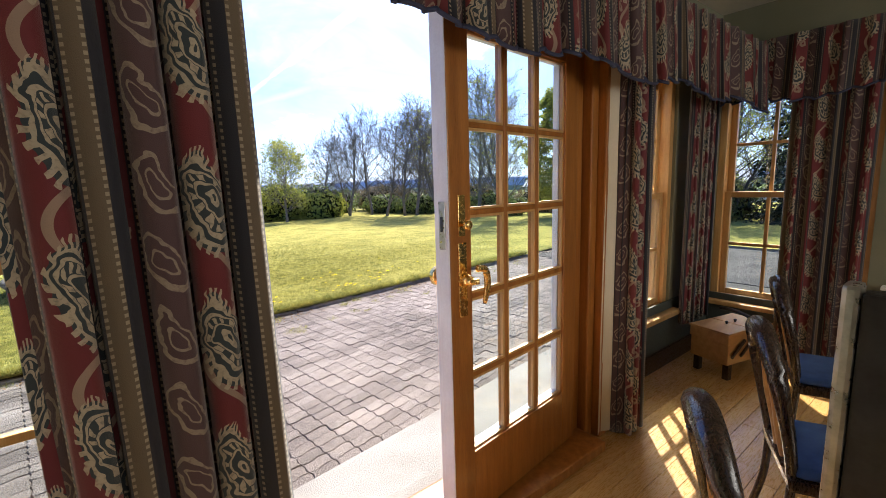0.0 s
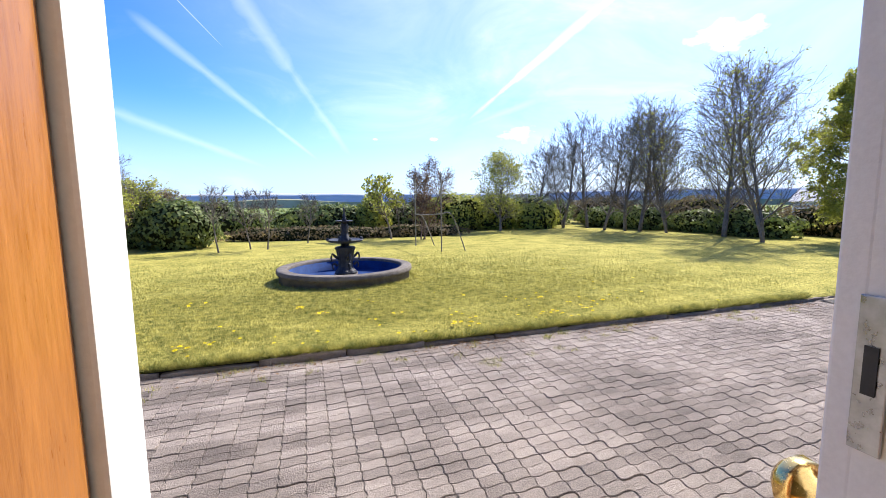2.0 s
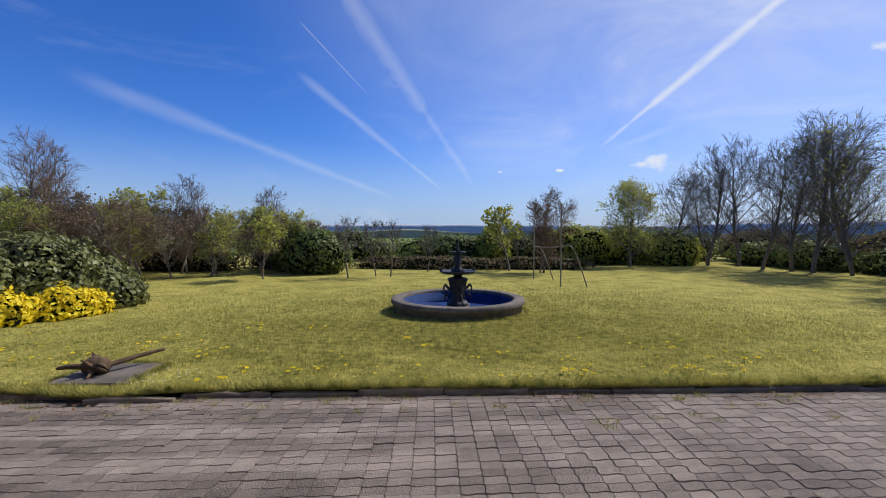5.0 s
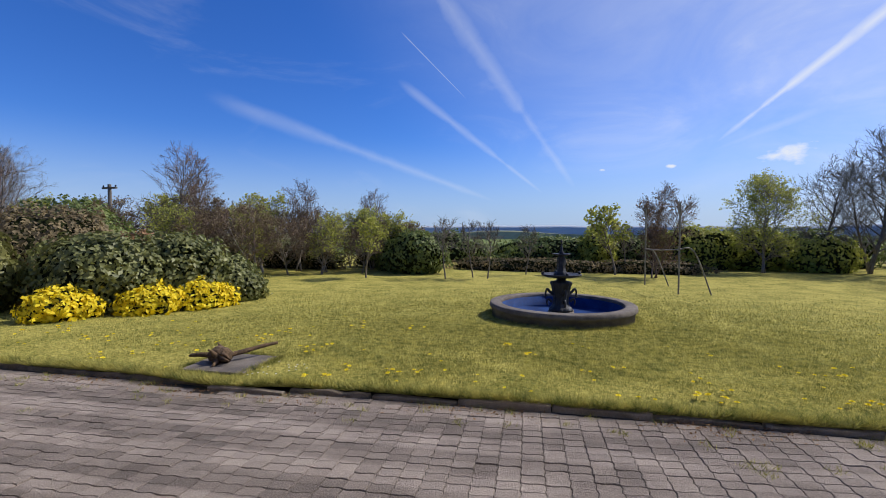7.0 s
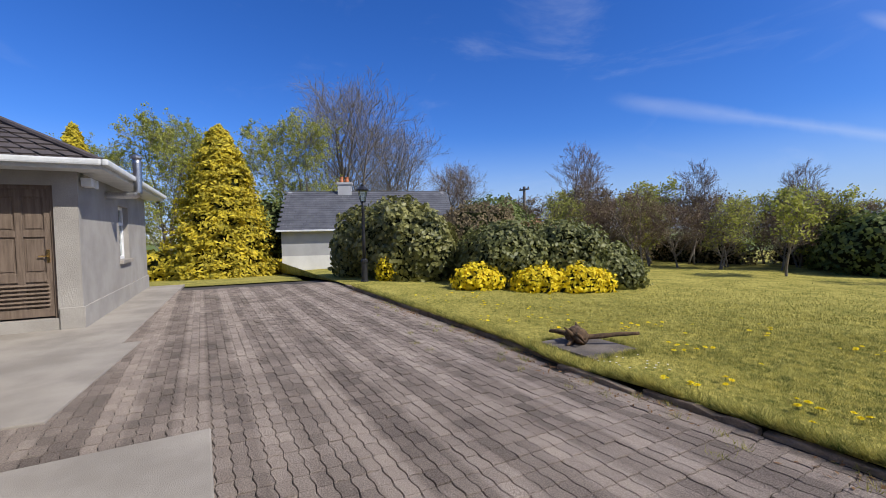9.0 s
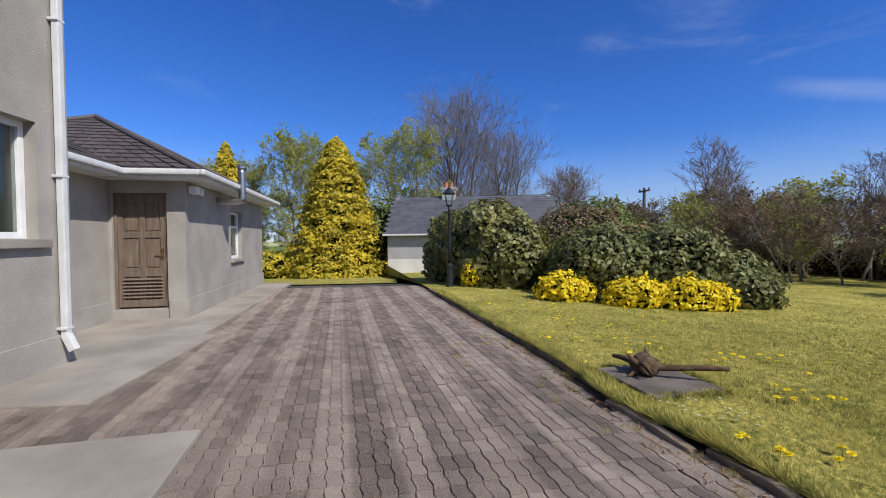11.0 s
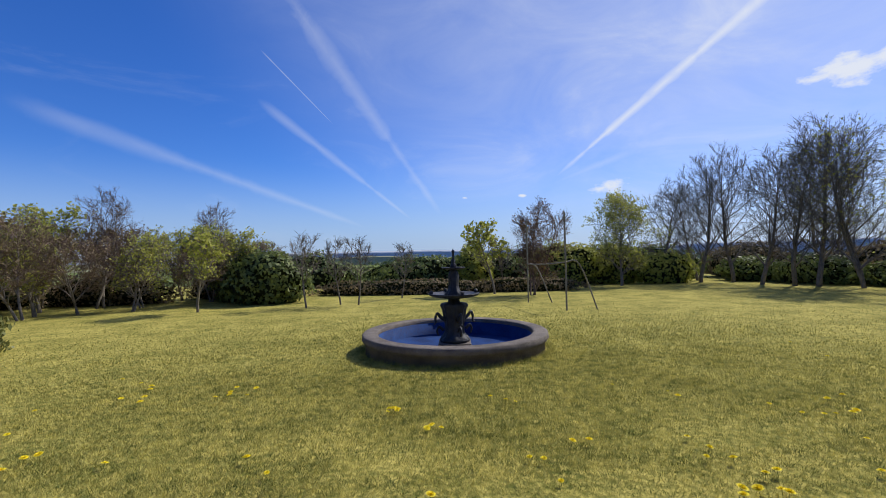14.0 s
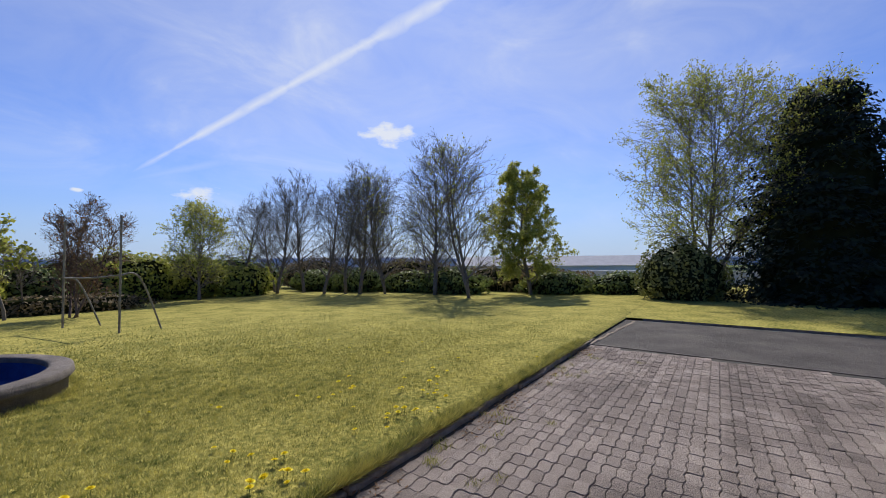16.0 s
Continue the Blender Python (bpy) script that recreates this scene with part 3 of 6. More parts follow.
part("skirting", boxes(((2.05, WI - .03, FZ), (EI - .03, WI - .013, FZ + .13)), bevel=.006), M["darkwood"], ws)


def sash_window(name, width, height, m, mat, cols=3, rows=2, label=""):
    """A sliding sash window; x across, z up from the sill, y to the outside."""
    ob = empty(name, m, label or "light wooden sash window with small panes", "window", kind="structure")
    b = .05
    bm = boxes(((0, .02, 0), (b, .14, height)), ((width - b, .02, 0), (width, .14, height)), ((b, .02, height - b), (width - b, .14, height)), ((b, .02, 0), (width - b, .14, .04)), bevel=.006)
    part("window_frame", bm, mat, ob)
    part("sill", boxes(((-.05, -.07, -.035), (width + .05, .06, 0)), bevel=.01), mat, ob)
    part("outer_sill", boxes(((-.03, .14, -.05), (width + .03, .26, -.005)), bevel=.008), M["white"], ob)
    for k, (z0, z1, y) in enumerate(((.04, height / 2 + .02, .05), (height / 2 - .02, height - b, .09))):
        s = .042
        x0, x1 = b, width - b
        sash = part("sash", boxes(((x0, y, z0), (x0 + s, y + .036, z1)), ((x1 - s, y, z0), (x1, y + .036, z1)), ((x0 + s, y, z0), (x1 - s, y + .036, z0 + s)), ((x0 + s, y, z1 - s), (x1 - s, y + .036, z1)), bevel=.004), mat, ob)
        gx, gz = (x1 - x0 - 2 * s) / cols, (z1 - z0 - 2 * s) / rows
        bars = []
        for i in range(1, cols):
            bars.append(((x0 + s + gx * i - .011, y + .004, z0 + s), (x0 + s + gx * i + .011, y + .032, z1 - s)))
        for bb in bars:
            part("glazing_bar", boxes(bb, bevel=.003), mat, sash)
        for j in range(1, rows):
            part("glazing_bar", boxes(((x0 + s, y + .006, z0 + s + gz * j - .011), (x1 - s, y + .030, z0 + s + gz * j + .011)), bevel=.003), mat, sash)
        pane = part("pane", boxes(((x0 + s, y + .016, z0 + s), (x1 - s, y + .020, z1 - s))), M["glass"], sash)
        pane.visible_shadow = False
    return ob


sash_window("window_1", WIN_N[1] - WIN_N[0], WIN_N[3] - WIN_N[2], pose(WIN_N[0], WI, WIN_N[2]), M["pine"])
sash_window("window_2", WIN_W[1] - WIN_W[0], WIN_W[3] - WIN_W[2], pose(WIN_W[0], WN, WIN_W[2]), M["pine"])
sash_window("window_3", WIN_E[1] - WIN_E[0], WIN_E[3] - WIN_E[2], pose(EI, WIN_E[1], WIN_E[2], 0, 0, -90), M["pine"])

# door frame: varnished inside, white outside
fr = empty("door_frame", label="door frame varnished inside and white outside", category="door frame", kind="structure")
part("inner_lining", boxes(((.13, .985, FZ), (.203, 1.095, 2.40)), bevel=.008), M["varnish"], fr)
part("architrave", boxes(((.05, 1.02, FZ), (.128, WN - .002, 2.46)), bevel=.012), M["varnish"], fr)
part("white_jamb", boxes(((.132, 1.097, FZ), (.212, 1.122, 2.40)), ((.132, 1.1235, FZ), (.198, 1.16, 2.40)), ((.142, 1.1615, FZ), (.184, 1.205, 2.40)), bevel=.004), M["white"], fr)
part("hinge_jamb", boxes(((1.722, 1.205, FZ), (1.80, 1.262, 2.40)), ((1.802, 1.16, FZ), (1.858, 1.262, 2.40)), ((1.862, 1.12, FZ), (1.937, WN - .002, 2.46)), bevel=.008), M["varnish"], fr)
part("outer_jamb", boxes(((1.722, 1.2635, FZ), (1.858, 1.283, 2.40)), bevel=.004), M["white"], fr)
part("head", boxes(((.19, 1.18, 2.335), (1.72, 1.27, 2.40)), bevel=.006), M["varnish"], fr)
part("threshold", boxes(((.215, 1.04, FZ - .01), (1.80, 1.36, FZ + .045)), bevel=.012), M["varnish"], fr)
tagged(part("door_step", boxes(((-.2, 1.365, .03), (1.9, 1.68, .2)), bevel=.015), M["concrete"]), "low concrete step outside the glazed door", "step", kind="structure")


def glazed_door():
    """The door leaf, hinged on its far edge and standing a little open into the room; x from hinge to free edge, y outwards."""
    W, H, T = .835, 1.88, .055
    ob = empty("door_1", pose(1.711, 1.2006, FZ + .05, 0, 0, 180 + 6.05) @ Matrix.Diagonal((1, -1, 1, 1)), "varnished glazed door with fifteen panes, ajar, white outside", "door", kind="structure")
    st, top, bot = .105, .13, .266
    inner = boxes(((0, -T / 2, 0), (st, .01, H)), ((W - st, -T / 2, 0), (W, .01, H)), ((st, -T / 2, H - top), (W - st, .01, H)), ((st, -T / 2, 0), (W - st, .01, bot)), bevel=.004)
    part("leaf_frame", inner, M["varnish"], ob, "varnished inner face")
    outer = boxes(((0, .0105, 0), (st, T / 2 + .012, H)), ((W - st, .0105, 0), (W + .003, T / 2 + .012, H)), ((st, .0105, H - top), (W - st, T / 2 + .012, H)), ((st, .0105, 0), (W - st, T / 2 + .012, bot)), bevel=.003)
    part("outer_face", outer, M["white"], ob, "white painted outer face")
    edge = part("edge_strip", boxes(((W + .0005, -T / 2 + .001, .002), (W + .004, .0104, H - .002))), M["white"], ob, "white painted door edge")
    gw, gh = W - 2 * st, H - top - bot
    for i in range(1, 3):
        x = st + gw * i / 3
        part("glazing_bar", boxes(((x - .010, -.020, bot), (x + .010, .022, H - top)), bevel=.005), M["varnish"], ob)
    for j in range(1, 5):
        z = bot + gh * j / 5
        part("glazing_bar", boxes(((st, -.018, z - .010), (W - st, .020, z + .010)), bevel=.005), M["varnish"], ob)
    for i in range(3):
        for j in range(5):
            x0, x1 = st + gw * i / 3 + (.010 if i else 0), st + gw * (i + 1) / 3 - (.010 if i < 2 else 0)
            z0, z1 = bot + gh * j / 5 + (.010 if j else 0), bot + gh * (j + 1) / 5 - (.010 if j < 4 else 0)
            p = part("pane", boxes(((x0, -.002, z0), (x1, .002, z1))), M["glass"], ob)
            p.visible_shadow = False
            b = .009
            part("bead", boxes(((x0, -.016, z0), (x0 + b, -.003, z1)), ((x1 - b, -.016, z0), (x1, -.003, z1)), ((x0 + b, -.016, z0), (x1 - b, -.003, z0 + b)), ((x0 + b, -.016, z1 - b), (x1 - b, -.003, z1))), M["pine"], ob)
    hx, hz = W - .055, .93
    plate = part("handle_plate", boxes(((hx - .02, -T / 2 - .006, hz - .13), (hx + .02, -T / 2, hz + .13)), bevel=.004), M["brass"], ob, "long brass handle plate")
    lever = bmesh.new()
    lever.from_mesh(tube(smooth_line([(hx, -T / 2, hz), (hx, -.07, hz), (hx - .02, -.085, hz)]), .011))
    lever.from_mesh(tube(smooth_line([(hx - .015, -.085, hz + .045), (hx - .05, -.09, hz + .035), (hx - .062, -.088, hz - .02), (hx - .055, -.08, hz - .085)]), [.012] * 13 + [.012, .011, .010, .009, .008, .006]))
    part("handle", lever, M["brass"], plate, "curved brass lever handle", True)
    knob = lathe([(.012, 0), (.020, .004), (.022, .02), (.016, .04), (.008, .045)], 14)
    bmesh.ops.transform(knob, matrix=pose(hx - .005, -T / 2, hz, 90, 0, 0), verts=knob.verts)
    part("rose", knob, M["brass"], plate, "", True)
    up = part("latch_plate", boxes(((hx - .017, -T / 2 - .005, hz + .15), (hx + .017, -T / 2, hz + .29)), bevel=.004), M["brass"], ob, "brass deadlock plate")
    turn = lathe([(.006, 0), (.007, .02), (.016, .022), (.017, .034), (.01, .038)], 12)
    bmesh.ops.transform(turn, matrix=pose(hx, -T / 2 - .004, hz + .19, 90, 0, 0), verts=turn.verts)
    part("thumb_turn", turn, M["brass"], up, "", True)
    outk = lathe([(.014, 0), (.016, .03), (.034, .04), (.036, .062), (.022, .075), (.004, .078)], 16)
    bmesh.ops.transform(outk, matrix=pose(hx, T / 2 + .01, hz, -90, 0, 0), verts=outk.verts)
    part("outer_knob", outk, M["brass"], ob, "brass knob on the outside", True)
    lock = part("lock_plate", boxes(((W + .005, -.014, hz + .11), (W + .008, .014, hz + .27)), bevel=.002), M["steel"], ob, "grey steel lock plate")
    # thin black block on the plate paints the dark of a latch hole
    part("latch_hole_shade", boxes(((W + .0085, -.006, hz + .17), (W + .0095, .006, hz + .22))), M["black"], lock)
    return ob


glazed_door()


# ---- curtains ----
def curtain(x0, x1, y, z0, z1, folds, depth, label, rng_seed, m=None, top_pinch=.0, shift=0.0, lining=False):
    """A hanging pleated curtain between x0 and x1; the cloth is gathered, so it is longer than its width."""
    ob = empty("curtain", m if m is not None else pose(0, 0, 0), label, "curtain", "paisley curtains")
    rng = random.Random(rng_seed)
    nu, nv = folds * 14, 16
    ph = [rng.uniform(-.6, .6) for _ in range(folds + 2)]
    amp = [rng.uniform(.7, 1.15) for _ in range(folds + 2)]
    bm = bmesh.new()
    uvl = bm.loops.layers.uv.new("UVMap")
    grid, arc = [], [0.0]
    for j in range(nv + 1):
        v = j / nv
        row = []
        for i in range(nu + 1):
            u = i / nu
            k = u * folds
            q = int(k)
            a = amp[q] * (1 - (k - q)) + amp[q + 1] * (k - q)
            p = ph[q] * (1 - (k - q)) + ph[q + 1] * (k - q)
            sway = .25 * math.sin(v * 2.2 + p * 2)
            dy = depth * a * math.sin(2 * math.pi * k + sway) * (.75 + .25 * (1 - v))
            dx = depth * .45 * math.sin(4 * math.pi * k + p) + shift * (1 - v) ** 2
            w = (x1 - x0) * (1 - top_pinch * v)
            row.append(bm.verts.new((x0 + w * u + dx, y + dy, z0 + (z1 - z0) * v + .006 * math.sin(9 * k))))
        grid.append(row)
    for i in range(nu):
        arc.append(arc[-1] + (grid[0][i + 1].co - grid[0][i].co).length)
    for j in range(nv):
        for i in range(nu):
            f = bm.faces.new((grid[j][i], grid[j][i + 1], grid[j + 1][i + 1], grid[j + 1][i]))
            for lp, (a, b) in zip(f.loops, ((i, j), (i + 1, j), (i + 1, j + 1), (i, j + 1))):
                lp[uvl].uv = (arc[a] + rng_seed * .07, z0 + (z1 - z0) * b / nv)
    cloth = part("cloth", bm, M["cloth"], ob, "", True)
    mod = cloth.modifiers.new("thick", "SOLIDIFY")
    mod.thickness = .004
    if lining:
        bm = bmesh.new()
        rows = []
        for j in range(9):
            v = j / 8
            rows.append([bm.verts.new((x0 - .09 * (1 - .5 * v) + .16 * u, y + .05 + .012 * math.sin(u * 9 + v * 2), z0 + .01 + (z1 - z0 - .02) * v)) for u in [k / 10 for k in range(11)]])
        for j in range(8):
            for i in range(10):
                bm.faces.new((rows[j][i], rows[j][i + 1], rows[j + 1][i + 1], rows[j + 1][i]))
        ln = part("lining", bm, M["lining"], ob, "cream cotton lining turned outwards", True)
        ln.modifiers.new("thick", "SOLIDIFY").thickness = .003
    return ob


curtain(-.115, .215, .89, FZ + .02, 2.52, 5, .075, "dark red and navy paisley curtain beside the open door", 1, shift=.03)
curtain(1.93, 2.10, 1.06, FZ + .02, 2.52, 3, .05, "dark paisley curtain with cream lining by the glazed door", 2, lining=True)
curtain(3.06, 3.44, 1.24, FZ + .3, 2.52, 5, .03, "narrow paisley curtain hanging in the room corner", 3)
curtain(.0, .42, 0, FZ + .02, 2.52, 5, .04, "paisley curtain held at the side of the sash window", 4, m=pose(EI - .10, .44, 0, 0, 0, 90))


def valance(length, z0, z1, m, folds, seed, label):
    """A gathered pelmet frill with a dark braid along its lower edge."""
    ob = empty("valance", m, label, "valance", "paisley curtains")
    rng = random.Random(seed)
    nu, nv = folds * 10, 6
    bm = bmesh.new()
    uvl = bm.loops.layers.uv.new("UVMap")
    grid, low = [], []
    for j in range(nv + 1):
        v = j / nv
        row = []
        for i in range(nu + 1):
            k = folds * i / nu
            a = .026 * (1 - .45 * v) * (.75 + .5 * math.sin(i * .31 + seed))
            row.append(bm.verts.new((length * i / nu + .010 * math.sin(k * 12.3), a * math.sin(2 * math.pi * k + .4 * math.sin(k)) - .02 * (1 - v), z0 + (z1 - z0) * v + (1 - v) * (.020 * math.sin(k * .9 + seed) + .014 * math.sin(2 * math.pi * k)))))
        grid.append(row)
    low = [vv.co.copy() for vv in grid[0]]
    for j in range(nv):
        for i in range(nu):
            f = bm.faces.new((grid[j][i], grid[j][i + 1], grid[j + 1][i + 1], grid[j + 1][i]))
            for lp, (a, b) in zip(f.loops, ((i, j), (i + 1, j), (i + 1, j + 1), (i, j + 1))):
                lp[uvl].uv = (length * 1.9 * a / nu + seed * .1, z0 + (z1 - z0) * b / nv)
    c = part("frill", bm, M["cloth"], ob, "", True)
    c.modifiers.new("thick", "SOLIDIFY").thickness = .004
    part_me("braid", tube(low, .007, 5), M["braid"], ob, "dark navy braid edge", True)
    part("board", boxes(((0, .03, z1 - .03), (length, .14, z1)), bevel=.004), M["darkwood"], ob)
    return ob


valance(2.9, 2.12, 2.52, pose(.62, .98, 0), 26, 1, "gathered paisley pelmet above the glazed door")
valance(.86, 2.17, 2.56, pose(EI - .20, .42, 0, 0, 0, 90) @ Matrix.Diagonal((1, -1, 1, 1)), 8, 2, "gathered paisley pelmet above the sash window")


# ---- dining room things ----
def dining_chair(m, label):
    """Dark chair with an open hooped back and a blue seat; x across, y forward, z up from the floor."""
    ob = empty("dining_chair", m, label, "chair", "dining chairs")
    for sx in (-1, 1):
        part_me("front_leg", tube(smooth_line([(sx * .21, .22, 0), (sx * .205, .225, .2), (sx * .21, .21, .44)]), [.014] * 6 + [.018] * 7, 8), M["darkwood"], ob, "", True)
        part_me("back_leg", tube(smooth_line([(sx * .18, -.26, 0), (sx * .18, -.21, .22), (sx * .185, -.2, .45)]), .017, 8), M["darkwood"], ob, "", True)
    bm = bmesh.new()
    hoop = [(-.185, -.2, .44), (-.21, -.23, .62), (-.19, -.27, .82), (-.11, -.30, .96), (0, -.305, .99), (.11, -.30, .96), (.19, -.27, .82), (.21, -.23, .62), (.185, -.2, .44)]
    pts = smooth_line(hoop, 7)
    n = len(pts)
    bm.from_mesh(tube(pts, [.021 + .022 * math.sin(math.pi * i / (n - 1)) ** 2 for i in range(n)], 10))
    part("hoop_back", bm, M["darkwood"], ob, "rounded dark open hoop", True)
    bm = bmesh.new()
    for sx in (-1, 1):
        bm.from_mesh(tube(smooth_line([(sx * .10, -.30, .955), (sx * .035, -.275, .84), (sx * .06, -.25, .70), (sx * .03, -.22, .55), (sx * .05, -.2, .45)]), [.013] * 25, 8))
    part("splat", bm, M["honeywood"], ob, "pale worn inner splat", True)
    part("seat_rail", boxes(((-.225, -.22, .40), (.225, .235, .455)), bevel=.015), M["darkwood"], ob)
    part("seat", boxes(((-.215, -.20, .456), (.215, .225, .505)), bevel=.022), M["blueseat"], ob, "blue upholstered seat", True)
    return ob


CHAIR = Matrix.Scale(.80, 4)
dining_chair(pose(1.12, .14, FZ, 0, 0, 212) @ CHAIR, "dark hoop-back dining chair with a blue seat, by the door")
dining_chair(pose(1.82, .22, FZ, 0, 0, 206) @ CHAIR, "dark hoop-back dining chair with a blue seat, mid-table")
dining_chair(pose(2.60, .36, FZ, 0, 0, 200) @ CHAIR, "dark hoop-back dining chair with a blue seat, by the window")


def dining_table():
    ob = empty("dining_table", pose(1.9, -.62, FZ), "long dark polished dining table", "table")
    part("tabletop", boxes(((-.95, -.45, .72), (.95, .33, .755)), bevel=.012), M["darkwood"], ob)
    part("apron", boxes(((-.85, -.37, .63), (.85, .25, .7195)), bevel=.006), M["darkwood"], ob)
    for sx in (-.82, .82):
        for sy in (-.34, .22):
            bm = lathe([(.022, 0), (.03, .03), (.02, .1), (.033, .35), (.04, .5), (.028, .56), (.042, .629)], 12)
            bmesh.ops.translate(bm, vec=(sx, sy, 0), verts=bm.verts)
            part("leg", bm, M["darkwood"], ob, "", True)
    return ob


dining_table()


def sewing_box():
    """Wooden cantilever workbox on short dark legs with a bent handle."""
    ob = empty("sewing_box", pose(3.25, 1.0, FZ, 0, 0, -14) @ Matrix.Scale(.9, 4), "wooden cantilever sewing box on dark legs", "sewing box")
    part("lower_tray", boxes(((-.24, -.14, .12), (.24, .14, .27)), bevel=.006), M["honeywood"], ob)
    for sx in (-1, 1):
        part("upper_tray", boxes(((min(sx * .004, sx * .25), -.145, .272), (max(sx * .004, sx * .25), .145, .345)), bevel=.005), M["honeywood"], ob)
        part("lid", boxes(((min(sx * .003, sx * .255), -.15, .346), (max(sx * .003, sx * .255), .15, .36)), bevel=.004), M["honeywood"], ob)
        k = lathe([(.006, .36), (.008, .37), (.012, .378), (.006, .385)], 10)
        bmesh.ops.translate(k, vec=(sx * .05, 0, 0), verts=k.verts)
        part("knob", k, M["black"], ob)
        for d in (-.07, .03):
            bm = bmesh.new()
            box(bm, (-.09, -.006, -.012), (.09, .006, .012), .003, pose(sx * .12 + d * sx, -.155, .235 + .05 * d, 0, sx * 38, 0))
            part("strut", bm, M["darkwood"], ob)
        for sy in (-.11, .11):
            part("leg", boxes(((sx * .19 - .022, sy - .022, 0), (sx * .19 + .022, sy + .022, .12)), bevel=.005), M["darkwood"], ob)
    part_me("handle", tube(smooth_line([(.02, -.165, .15), (.02, -.168, .36), (.02, -.12, .43), (.02, 0, .455), (.02, .1, .45)]), .013, 8), M["black"], ob, "black bent handle", True)
    return ob


sewing_box()


def radiator():
    ob = empty("radiator_cover", pose(EI - .015, -.55, FZ + .14, 0, 0, 90), "dark radiator cover with a white slatted top under the dado", "radiator cover")
    part("panel", boxes(((-.9, .0, -.12), (.9, .03, .46)), bevel=.008), M["wainscot"], ob)
    part("grille", boxes(((-.9, .0, .461), (.9, .09, .48)), bevel=.004), M["white"], ob)
    for i in range(34):
        x = -.88 + i * 1.76 / 33
        part("rib", boxes(((x - .006, .0305, .03), (x + .006, .038, .44)), bevel=.003), M["wainscot"], ob)
    return ob


radiator()


def dark_panel():
    """A tall thin dark screen beside the chairs, with a silvery edge and a white ribbed top."""
    ob = empty("screen_panel", pose(.75, .10, FZ), "tall dark screen panel with a silver edge and white ribbed top", "screen")
    part("panel", boxes(((0, -.86, .03), (.035, -.012, 1.15)), bevel=.004), M["black"], ob)
    part("edge_strip", boxes(((-.004, -.0115, 0), (.039, .008, 1.16)), bevel=.006), M["steel"], ob, "silver edge strip")
    top = part("top_rail", boxes(((-.006, -.86, 1.151), (.042, -.075, 1.19)), bevel=.004), M["white"], ob, "white ribbed top")
    for i in range(34):
        y = -.85 + i * .765 / 33
        part("rib", boxes(((-.010, y - .005, 1.153), (-.0065, y + .005, 1.182))), M["white"], top)
    part("foot", boxes(((-.10, -.80, 0), (.13, -.74, .029)), bevel=.008), M["black"], ob)
    part("foot", boxes(((-.10, -.14, 0), (.13, -.08, .029)), bevel=.008), M["black"], ob)


dark_panel()


